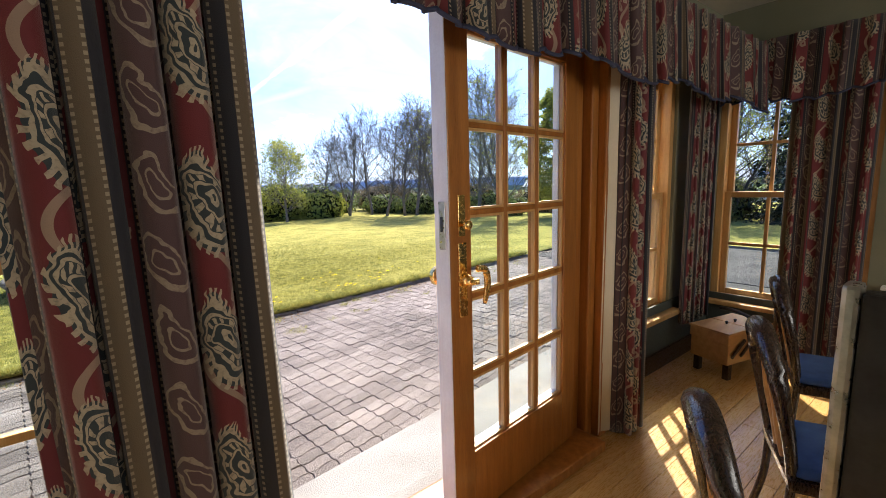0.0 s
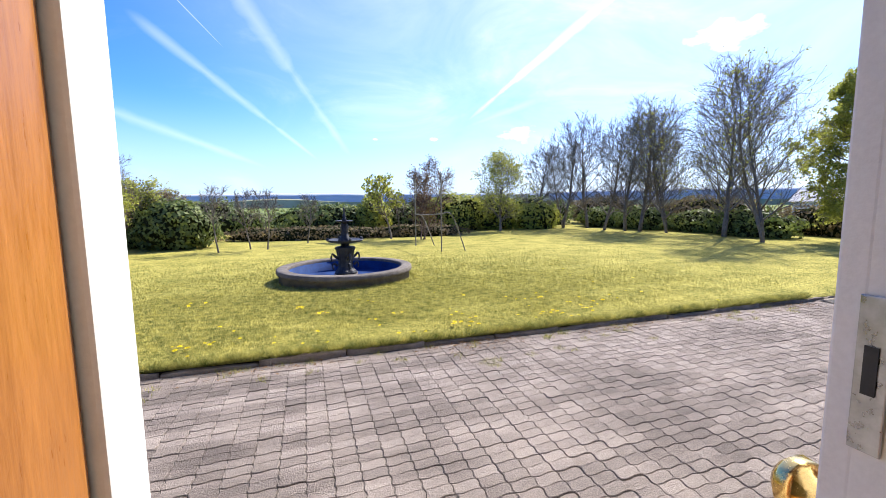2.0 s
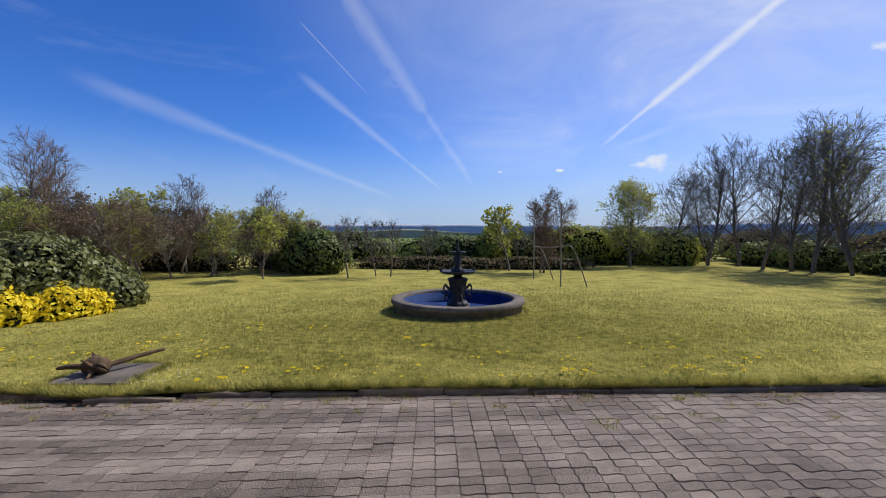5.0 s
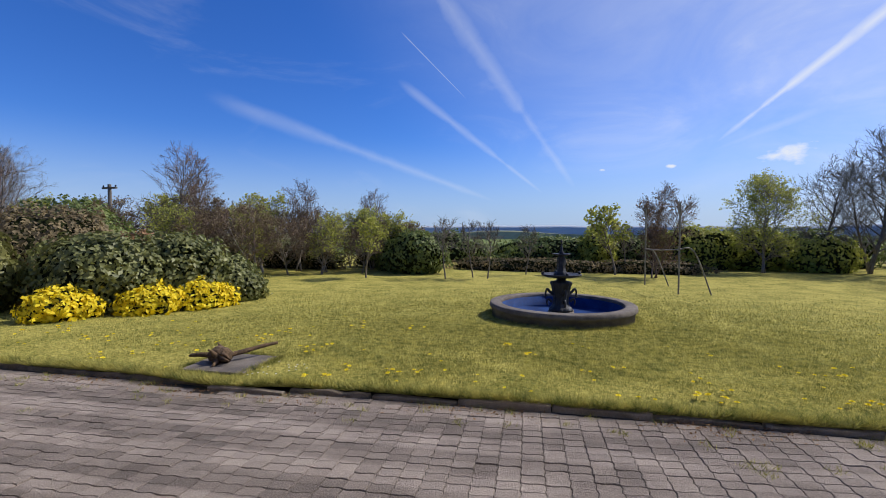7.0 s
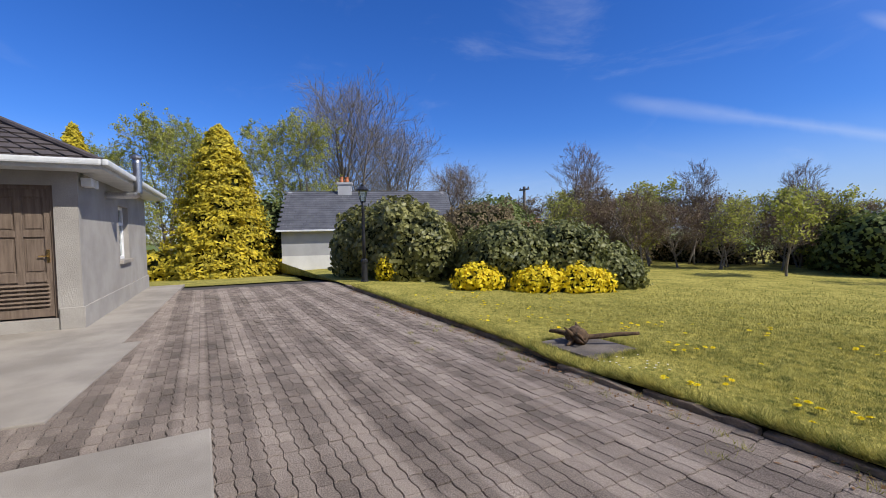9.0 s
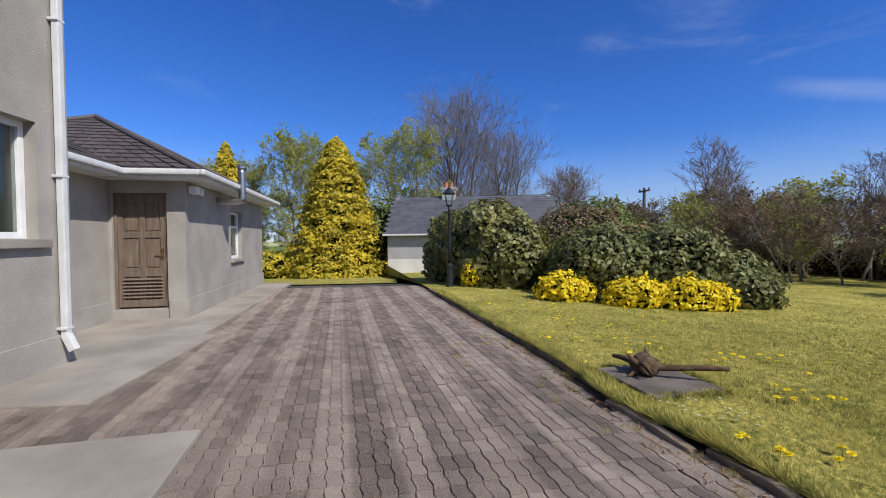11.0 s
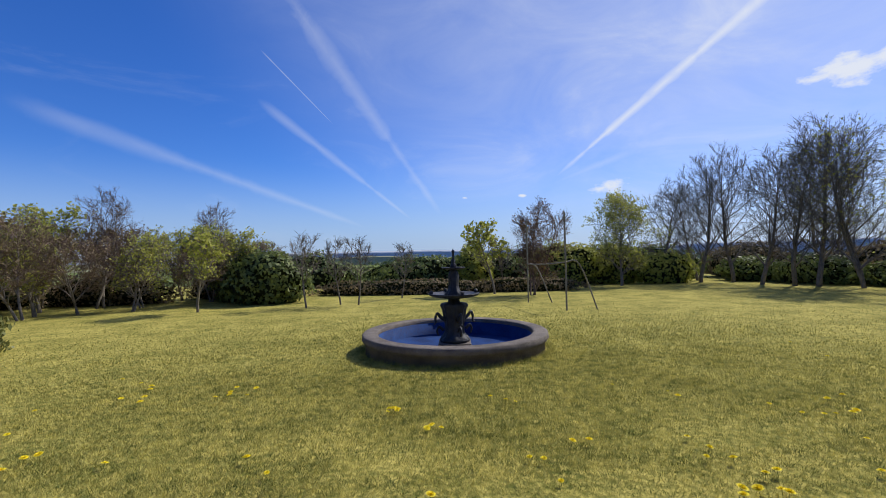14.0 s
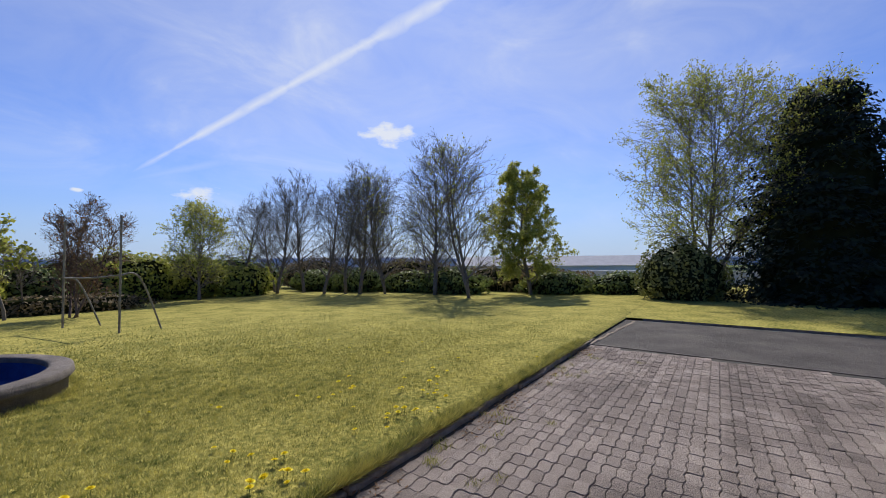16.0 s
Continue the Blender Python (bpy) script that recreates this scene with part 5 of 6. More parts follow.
# ---- pole frame on the lawn ----
def pole_frame():
    ob = empty("pole_frame", None, "thin rusty metal pole frame standing on the lawn", "pole frame")
    p1, p2 = Vector((3.15, 16.02, land(3.15, 16.02) - .05)), Vector((2.52, 18.59, land(2.5, 18.6) - .05))
    h = Vector((0, 0, 1))
    part_me("tall_post", tube([p1, p1 + h * 2.85], .026, 8), M["rust"], ob)
    part_me("tall_post", tube([p2, p2 + h * 2.85], .026, 8), M["rust"], ob)
    part_me("crossbar", tube(smooth_line([p1 + h * 1.42, (p1 + p2) / 2 + h * 1.36, p2 + h * 1.36]), .02, 8), M["rust"], ob)
    f1, f2 = Vector((4.08, 16.17, land(4.08, 16.2))), Vector((3.28, 18.3, land(3.3, 18.3)))
    part_me("brace", tube(smooth_line([p1 + h * 1.42, p1.lerp(f1, .45) + h * 1.32, f1 - h * .05]), .022, 8), M["rust"], ob)
    part_me("brace", tube(smooth_line([p2 + h * 1.36, p2.lerp(f2, .4) + h * 1.2, f2 - h * .05]), .022, 8), M["rust"], ob)


pole_frame()


# ---- lamp post ----
def street_lamp():
    x, y = -11.95, 4.68
    ob = empty("street_lamp", pose(x, y, .0) @ Matrix.Scale(1.05, 4), "black Victorian style lantern post by the drive", "street lamp")
    part("base", lathe([(.11, 0), (.11, .08), (.085, .1), (.08, .55), (.10, .58), (.10, .64), (.06, .68)], 12), M["black"], ob)
    part("post", lathe([(.05, .68), (.045, 1.2), (.04, 2.0), (.05, 2.03), (.03, 2.1), (.05, 2.2)], 12), M["black"], ob, "", True)
    part_me("ladder_bar", tube([(-.17, 0, 2.02), (.17, 0, 2.02)], .013, 8), M["black"], ob)
    lan = part("lantern_frame", lathe([(.06, 2.2), (.075, 2.22), (.07, 2.235)], 4), M["black"], ob)
    for k in range(4):
        a = k * math.pi / 2 + math.pi / 4
        part_me("lantern_bar", tube([(.075 * math.cos(a), .075 * math.sin(a), 2.22), (.15 * math.cos(a), .15 * math.sin(a), 2.52)], .009, 6), M["black"], lan)
        b = a + math.pi / 2
        v = [(.072 * math.cos(a), .072 * math.sin(a), 2.225), (.072 * math.cos(b), .072 * math.sin(b), 2.225), (.146 * math.cos(b), .146 * math.sin(b), 2.515), (.146 * math.cos(a), .146 * math.sin(a), 2.515)]
        g = part_me("lantern_pane", mesh_from(v, [(0, 1, 2, 3)]), M["glass"], lan)
        g.modifiers.new("thick", "SOLIDIFY").thickness = .003
    part("lantern_roof", lathe([(.18, 2.52), (.185, 2.54), (.08, 2.63), (.05, 2.65), (.055, 2.68), (.02, 2.70), (.006, 2.74)], 8), M["black"], ob)


street_lamp()


# ---- garage ----
def garage():
    ob = empty("garage", pose(-22.9, 2.75, -.62, 0, 0, 78), "low white and grey garage with a slate roof and a chimney", "garage")
    L, D, H = 8.8, 5.0, 2.35
    part("wall", boxes(((0, 0, -.6), (L, D, .95))), M["whitewall"], ob, "white painted lower wall")
    part("wall", boxes(((0, .003, .95), (L, D, H))), M["greywall"], ob, "pale grey upper wall")
    gab = bmesh.new()
    for x in (0, L - .2):
        vs = [gab.verts.new(p) for p in ((x, 0, H), (x, D, H), (x, D / 2, H + 2.1), (x + .2, 0, H), (x + .2, D, H), (x + .2, D / 2, H + 2.1))]
        for f in ((0, 1, 2), (5, 4, 3), (0, 2, 5, 3), (2, 1, 4, 5), (1, 0, 3, 4)):
            gab.faces.new([vs[i] for i in f])
    part("gable", gab, M["greywall"], ob)
    roof = part("roof", boxes(((-.18, D / 2 - .03, H + 2.02), (L + .18, D / 2 + .03, H + 2.1))), M["slate"], ob)
    # overlapping slates, course by course
    v, f = [], []
    rise, run = 2.2, D / 2 + .3
    n = 17
    for side in (0, 1):
        for j in range(n):
            t0, t1 = j / n, (j + 1.25) / n
            k = int(L / .32) + 2
            for i in range(k):
                x0 = -.2 + i * (L + .4) / k + (.14 if j % 2 else 0)
                x1 = min(x0 + (L + .4) / k - .006, L + .2)
                y0, y1 = -.3 + run * t0, -.3 + run * min(t1, 1)
                z0, z1 = H - .12 + rise * t0 + .022, H - .12 + rise * min(t1, 1) + .004
                if side:
                    y0, y1 = D - y0, D - y1
                b = len(v)
                v += [(x0, y0, z0), (x1, y0, z0), (x1, y1, z1), (x0, y1, z1), (x0, y0, z0 - .02), (x1, y0, z0 - .02)]
                f += [(b, b + 1, b + 2, b + 3), (b + 4, b + 5, b + 1, b)]
    tagged(part_me("slate_covering", mesh_from(v, f), M["slate"], roof), kind="stuff")
    part("roof_deck", boxes(((0, .05, H - .02), (L, D - .05, H + .02))), M["core"], roof)
    part("gutter", boxes(((-.2, -.38, H - .17), (L + .2, -.29, H - .08)), bevel=.02), M["gutter"], ob)
    ch = part("chimney", boxes(((2.7, D / 2 - .3, H + 1.7), (3.45, D / 2 + .3, H + 2.45)), ((2.64, D / 2 - .35, H + 2.45), (3.51, D / 2 + .35, H + 2.58)), bevel=.01), M["greywall"], ob)
    for dx in (2.9, 3.2):
        pot = lathe([(.10, H + 2.58), (.11, H + 2.65), (.09, H + 2.8), (.11, H + 2.86), (.11, H + 2.9)], 12)
        bmesh.ops.translate(pot, vec=(dx, D / 2, 0), verts=pot.verts)
        part("chimney_pot", pot, M["terracotta"], ch)


garage()


# ---- outbuilding ----
def outbuilding():
    """Origin at the near wall corner; x runs away along the window wall, y back along the door wall."""
    m = pose(-8.25, -.61, 0, 0, 0, 184.5)
    ob = empty("outbuilding", m, "grey rendered outbuilding with a hipped tile roof and panelled door", "outbuilding")
    L, D, H = 6.1, 6.0, 2.52
    d0, d1, dz0, dz1 = .31, 1.19, .20, 2.28
    T = .3
    w0, w1, wz0, wz1 = 2.75, 3.75, .95, 2.14
    wl = boxes(((0, 0, -.1), (T, d0, H)), ((0, d1, -.1), (T, D, H)), ((0, d0, dz1), (T, d1, H)), ((0, d0, -.1), (T, d1, dz0)))
    part("door_wall", wl, M["render"], ob)
    wl = boxes(((T, 0, -.1), (w0, T, H)), ((w1, 0, -.1), (L, T, H)), ((w0, 0, -.1), (w1, T, wz0)), ((w0, 0, wz1), (w1, T, H)))
    part("window_wall", wl, M["render"], ob)
    part("far_wall", boxes(((L - T, T, -.1), (L, D, H)), ((T, D - T, -.1), (L - T, D, H))), M["render"], ob)
    part("plinth", boxes(((-.03, -.03, -.05), (L + .02, -.002, .36)), ((-.03, -.002, -.05), (-.002, d0 - .02, .36)), bevel=.008), M["render"], ob)
    # panelled door with a louvre
    dr = part("door", boxes(((.10, d0 + .04, dz0 + .03), (.13, d1 - .04, dz1 - .05))), M["oldoak"], ob, "faded brown panelled door")
    part("door_frame", boxes(((.05, d0, dz0), (.16, d0 + .05, dz1)), ((.05, d1 - .05, dz0), (.16, d1, dz1)), ((.05, d0 + .05, dz1 - .06), (.16, d1 - .05, dz1)), bevel=.006), M["oldoak"], dr)
    ys = [d0 + .05, d0 + .14, d0 + .395, d0 + .485, d0 + .74, d1 - .05]
    zs = [dz0 + .03, dz0 + .16, dz0 + .58, dz0 + .72, dz0 + 1.28, dz0 + 1.38, dz0 + 1.9, dz1 - .06]
    for k in (0, 2, 4):
        part("stile", boxes(((.075, ys[k], zs[0]), (.0995, ys[k + 1], zs[-1])), bevel=.004), M["oldoak"], dr)
    for k in (0, 2, 4, 6):
        for a, b in ((1, 2), (3, 4)):
            if k:
                part("rail", boxes(((.077, ys[a], zs[k]), (.0995, ys[b], zs[k + 1])), bevel=.004), M["oldoak"], dr)
    for k in (3, 5):
        for a, b in ((1, 2), (3, 4)):
            part("panel", boxes(((.086, ys[a] + .03, zs[k] + .03), (.0995, ys[b] - .03, zs[k + 1] - .03)), bevel=.012), M["oldoak"], dr)
    part("bottom_rail", boxes(((.076, ys[1], zs[0]), (.0995, ys[4], zs[1])), bevel=.004), M["oldoak"], dr)
    for k in range(6):
        bm = bmesh.new()
        z = zs[1] + .05 + k * .064
        box(bm, (-.022, ys[0] + .06, -.006), (.022, ys[4] + .02, .006), .002, pose(.066, 0, z, 0, -35, 0))
        part("louvre_slat", bm, M["oldoak"], dr)
    part_me("handle", tube([(.05, d0 + .10, 1.18), (.05, d0 + .22, 1.18)], .010, 8), M["brass"], dr, "brass lever")
    part("handle_plate", boxes(((.062, d0 + .085, 1.08), (.0745, d0 + .125, 1.28))), M["brass"], dr)
    # lower link to the house, with its own eaves and a roof that meets the hip in a valley
    ly = 1.245
    part("link_wall", boxes(((-2.72, ly, -.1), (-.004, ly + .25, H))), M["render"], ob)
    part("link_plinth", boxes(((-2.72, ly - .025, -.05), (-.034, ly - .002, .36)), bevel=.008), M["render"], ob)
    part("link_soffit", boxes(((-2.72, ly - .42, H - .02), (-.515, ly - .002, H + .058)), bevel=.004), M["gutter"], ob)
    part("link_gutter", boxes(((-2.72, ly - .51, H + .03), (-.515, ly - .422, H + .13)), bevel=.03), M["gutter"], ob)
    lr = bmesh.new()
    for j in range(14):
        y0, y1 = ly - .44 + j * .22, ly - .44 + (j + 1.15) * .22
        z0, z1 = H + .10 + j * .105, H + .10 + (j + 1.15) * .105 - .02
        box(lr, (-2.72, 0, -.012), (.2 + j * .2, math.hypot(y1 - y0, z1 - z0), .012), 0, Matrix.Translation((0, y0, z0)) @ pose(0, 0, 0, math.degrees(math.atan2(z1 - z0, y1 - y0))))
    part("link_roof", lr, M["rooftile"], ob, "dark tiled link roof in courses")
    # window
    wn = part("window", boxes(((w0, .10, wz0), (w0 + .07, .17, wz1)), ((w1 - .07, .10, wz0), (w1, .17, wz1)), ((w0 + .07, .10, wz1 - .07), (w1 - .07, .17, wz1)), ((w0 + .07, .10, wz0), (w1 - .07, .17, wz0 + .07)), ((w0 + .07, .10, wz1 - .42), (w1 - .07, .17, wz1 - .35)), bevel=.006), M["white"], ob, "white framed casement window")
    part("pane", boxes(((w0 + .07, .13, wz0 + .07), (w1 - .07, .136, wz1 - .42))), M["glass"], wn)
    part("pane", boxes(((w0 + .07, .13, wz1 - .35), (w1 - .07, .136, wz1 - .07))), M["glass"], wn)
    part("sill", boxes(((w0 - .06, -.07, wz0 - .08), (w1 + .06, .12, wz0 - .001)), bevel=.01), M["concrete"], wn)
    # hipped roof with overlapping courses
    o, rz, rise = .42, H + .06, 1.75
    bm = bmesh.new()
    c = [bm.verts.new(p) for p in ((-o, -o, rz), (L + o, -o, rz), (L + o, D + o, rz), (-o, D + o, rz))]
    a, b = bm.verts.new((L / 2, D / 2 - .1, rz + rise)), bm.verts.new((L / 2, D / 2 + .1, rz + rise))
    for f in ((c[0], c[1], a), (c[1], c[2], b, a), (c[2], c[3], b), (c[3], c[0], a, b)):
        bm.faces.new(f)
    bm.faces.new(c[::-1])
    rf = part("roof", bm, M["rooftile"], ob)
    v, fc = [], []
    n = 15
    A = Vector((L / 2, D / 2, rz + rise))
    crn = [Vector((-o, -o, rz)), Vector((L + o, -o, rz)), Vector((L + o, D + o, rz)), Vector((-o, D + o, rz))]
    for s in range(4):
        p, q = crn[s], crn[(s + 1) % 4]
        nn = (q - p).cross(A - p).normalized()
        for j in range(n):
            t0, t1 = j / n, min(1, (j + 1.15) / n)
            k = max(2, int(24 * (1 - t0)))
            for i in range(k):
                u0, u1 = i / k + .004, (i + 1) / k - .004
                e = [p.lerp(q, u0).lerp(A, t0) + nn * .034, p.lerp(q, u1).lerp(A, t0) + nn * .034, p.lerp(q, u1).lerp(A, t1) + nn * .008, p.lerp(q, u0).lerp(A, t1) + nn * .008]
                b0 = len(v)
                v += [tuple(x) for x in e] + [tuple(e[0] - nn * .03), tuple(e[1] - nn * .03)]
                fc += [(b0, b0 + 1, b0 + 2, b0 + 3), (b0 + 4, b0 + 5, b0 + 1, b0)]
    tagged(part_me("tile_covering", mesh_from(v, fc), M["rooftile"], rf), kind="stuff")
    for s in range(4):
        part_me("hip_tiles", tube([crn[s] + Vector((0, 0, .04)), A + Vector((0, 0, .05))], .055, 8), M["rooftile"], rf)
    part("soffit", boxes(((-o, -o, H - .02), (L + o, -.002, rz - .002)), ((-o, -.002, H - .02), (-.002, D + o, rz - .002)), bevel=.004), M["gutter"], ob, "pale soffit")
    part("gutter", boxes(((-o - .09, -o - .09, rz - .03), (L + o, -o - .002, rz + .07)), ((-o - .09, -o - .001, rz - .03), (-o - .002, D + o, rz + .07)), bevel=.03), M["gutter"], ob, "pale moulded gutter")
    bm = bmesh.new()
    bm.from_mesh(tube(smooth_line([(1.75, .2, 2.28), (1.75, -.30, 2.28), (1.75, -.50, 2.30), (1.75, -.53, 2.40), (1.75, -.53, 3.0)], 5), .075, 14))
    fl = part("flue", bm, M["steel"], ob, "stainless steel flue pipe", True)
    cap = lathe([(.09, 3.0), (.10, 3.02), (.10, 3.06), (.05, 3.09)], 14)
    bmesh.ops.translate(cap, vec=(1.75, -.53, 0), verts=cap.verts)
    part("flue_cap", cap, M["steel"], fl)
    lamp = part("floodlight", boxes(((.10, -.16, 2.28), (.34, -.02, 2.42)), ((.28, -.20, 2.26), (.36, -.16, 2.40)), bevel=.012), M["white"], ob, "small white outdoor light")
    # solid near-black block painting the unlit indoors behind the pane
    part("room_shade_block", boxes(((T + .4, T + .6, 0), (L - T - .1, D - T - .1, 2.4))), M["core"], ob)


outbuilding()


def main_house():
    """The taller part of the house past the dining room: a rendered wall with a window and a white downpipe by its corner."""
    x0, x1, y0, y1, top = -5.52, -1.203, -3.9, -.65, 5.3
    a, b, za, zb = -5.07, -3.75, HOUSE_SILL, HOUSE_SILL + 1.25
    ob = empty("main_house", label="grey rendered house wall with a white downpipe at its corner", category="house", kind="structure")
    part("front_wall", boxes(((x0, y1 - .3, -.05), (a, y1, top)), ((b, y1 - .3, -.05), (x1, y1, top)), ((a, y1 - .3, -.05), (b, y1, za)), ((a, y1 - .3, zb), (b, y1, top))), M["render"], ob)
    part("side_wall", boxes(((x0, y0, -.05), (x0 + .3, y1 - .301, top)), ((x0 + .3, y0, -.05), (x1, y0 + .2, top))), M["render"], ob)
    part("plinth", boxes(((x0 - .02, y1 + .002, -.05), (x1, y1 + .022, .36)), bevel=.008), M["render"], ob)
    win = part("window_frame", boxes(((a, y1 - .2, za), (a + .07, y1 - .12, zb)), ((b - .07, y1 - .2, za), (b, y1 - .12, zb)), ((a + .07, y1 - .2, zb - .07), (b - .07, y1 - .12, zb)), ((a + .07, y1 - .2, za), (b - .07, y1 - .12, za + .07)), ((a + .52, y1 - .2, za + .07), (a + .58, y1 - .12, zb - .07)), bevel=.006), M["white"], ob, "white casement window")
    part("pane", boxes(((a + .07, y1 - .165, za + .07), (a + .52, y1 - .159, zb - .07))), M["glass"], win)
    part("pane", boxes(((a + .58, y1 - .165, za + .07), (b - .07, y1 - .159, zb - .07))), M["glass"], win)
    part("sill", boxes(((a - .1, y1 - .12, za - .1), (b + .1, y1 + .07, za - .002)), bevel=.012), M["concrete"], win)
    # no room modelled: a near-black block gives the darkness past the window
    part("room_shade_block", boxes(((x0 + .9, y0 + .4, .1), (x1 - .2, y1 - .9, 4.9))), M["core"], ob)
    px, py = x0 + .2, y1 + .065
    pipe = part("downpipe", boxes(((px - .038, py - .038, .34), (px + .038, py + .038, top)), bevel=.012), M["gutter"], ob, "square white downpipe")
    shoe = bmesh.new()
    box(shoe, (-.042, -.042, -.2), (.042, .042, .0), .012, pose(px, py, .36, 24, 0, 0))
    part("shoe", shoe, M["gutter"], pipe)
    for z in (.42, 2.15, 3.9):
        part("bracket", boxes(((px - .06, y1 + .001, z), (px + .06, py + .043, z + .03)), bevel=.006), M["gutter"], pipe)
    part("roof", boxes(((x0 - .4, y0 - .3, top), (x1 + .3, y1 + .4, top + .15)), bevel=.03), M["slate"], ob)


HOUSE_SILL = 1.46
main_house()


# ---- root on its slab ----
def slab_and_root():
    tagged(part("manhole_slab", boxes(((-.42, -.36, -.08), (.42, .36, .022)), bevel=.012), M["stone"]), "flat concrete cover slab in the grass", "slab").matrix_basis = at(-3.78, 5.62, .0, 8)
    ob = empty("tree_root", at(-3.90, 5.56, .018, 12) @ Matrix.Scale(1.2, 4), "gnarled dead tree root lying on the slab", "driftwood root")
    rng = random.Random(3)
    bm = bmesh.new()
    bm.from_mesh(tube([(-.12, 0, .06), (-.04, .02, .09), (.06, .0, .08), (.12, .02, .06)], [.05, .085, .08, .05], 9))
    for i in range(9):
        a = rng.uniform(0, 6.28)
        p = [Vector((0, 0, .08))]
        d = Vector((math.cos(a), math.sin(a), rng.uniform(-.1, .5)))
        for j in range(4):
            d = (d + Vector((rng.gauss(0, .35), rng.gauss(0, .35), rng.gauss(-.05, .3)))).normalized()
            q = p[-1] + d * rng.uniform(.035, .06)
            q.z = max(q.z, .02)
            p.append(q)
        bm.from_mesh(tube(p, [.04, .032, .024, .016, .006], 6))
    for v in bm.verts:
        v.co += .012 * Vector((noise.noise(v.co * 25), noise.noise(v.co * 25 + Vector((5, 0, 0))), noise.noise(v.co * 25 + Vector((0, 5, 0)))))
    part("root_ball", bm, M["log"], ob, "", True)
    part_me("long_root", tube(smooth_line([(.06, .02, .07), (.18, .14, .09), (.30, .28, .11), (.42, .42, .12)], 4), [.026] * 6 + [.022] * 4 + [.018] * 3, 8), M["log"], ob, "", True)
    part_me("side_root", tube(smooth_line([(-.08, 0, .08), (-.22, -.03, .09), (-.33, -.02, .07)], 4), [.03, .03, .028, .026, .024, .022, .02, .016, .01], 7), M["log"], ob, "", True)


slab_and_root()


# ---- far things ----
def hills(name, dist, base, amp, seed, mat, label):
    v, f = [], []
    n = 140
    for i in range(n + 1):
        a = radians(-110 + 220 * i / n)
        h = base + amp * (noise.fractal(Vector((a * 2.2, seed, 0)), 1.0, 2.0, 4) + .3)
        x, y = math.sin(a), math.cos(a)
        v += [(x * dist, y * dist, -40), (x * dist, y * dist, max(h * .6, -20)), (x * dist * 1.25, y * dist * 1.25, max(h, -20))]
    for i in range(n):
        for k in (0, 1):
            a = i * 3 + k
            f.append((a, a + 3, a + 4, a + 1))
    tagged(part_me(name, mesh_from(v, f), mat, smooth=True), label, "hills", kind="structure")


hills("backdrop_far_hills", 2300, 38, 22, 2, M["hill"], "far hills on the horizon, blue haze painted into their colour")
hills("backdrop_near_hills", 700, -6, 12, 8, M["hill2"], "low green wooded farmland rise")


def utility_pole():
    ob = empty("utility_pole", pose(-24.6, 18.2, -.95), "wooden electricity pole with a crossbar", "utility pole")
    part_me("pole", tube([(0, 0, -.3), (0, 0, 5.3)], [.12, .09], 8), M["bark"], ob)
    part("crossbar", boxes(((-.55, -.05, 5.05), (.55, .05, 5.15)), bevel=.01), M["bark"], ob)
    for x in (-.48, 0, .48):
        b = lathe([(.03, 5.15), (.045, 5.2), (.03, 5.26)], 8)
        bmesh.ops.translate(b, vec=(x, 0, 0), verts=b.verts)
        part("insulator", b, M["black"], ob)


utility_pole()


def far_shed():
    ob = empty("long_shed", pose(48, 26, -1.2, 0, 0, -62), "long low pale farm building beyond the hedge", "shed")
    part("wall", boxes(((-12, 0, 0), (12, 6, 2.4))), M["shed"], ob)
    bm = bmesh.new()
    vs = [bm.verts.new(p) for p in ((-12.3, -.3, 2.4), (12.3, -.3, 2.4), (12.3, 3, 3.6), (-12.3, 3, 3.6), (12.3, 6.3, 2.4), (-12.3, 6.3, 2.4))]
    for q in ((0, 1, 2, 3), (3, 2, 4, 5), (0, 3, 5), (1, 4, 2)):
        bm.faces.new([vs[i] for i in q])
    part("roof", bm, M["greywall"], ob)


far_shed()
tagged(part("roadside_wall", boxes(((33, -10, -.6), (33.4, 26, .9)), bevel=.02), M["shed"]), "pale low roadside wall glimpsed behind the hedge", "wall", kind="structure")


# ---- pieces of the floor, kerb and paving; grass and flowers ----
def floor_boards():
    me = {}
    rng = random.Random(9)
    y = WI - .002
    while y > -3.9:
        x = -1.0 + rng.uniform(-.6, 0)
        while x < EI:
            ln = rng.choice((.9, 1.2, 1.5))
            a, b = max(x, -.998), min(x + ln, EI - .014)
            if b - a > .05:
                key = round(b - a, 2)
                if key not in me:
                    bm = boxes(((0, -.088, -.02), (key - .002, 0, 0)), bevel=.0012)
                    me[key] = bpy.data.meshes.new("plank")
                    bm.to_mesh(me[key])
                    bm.free()
                    me[key].materials.append(M["floorwood"])
                ob = part_me("plank", me[key], None, floor)
                ob.location = (a, y, FZ)
            x += ln
        y -= .09
    return


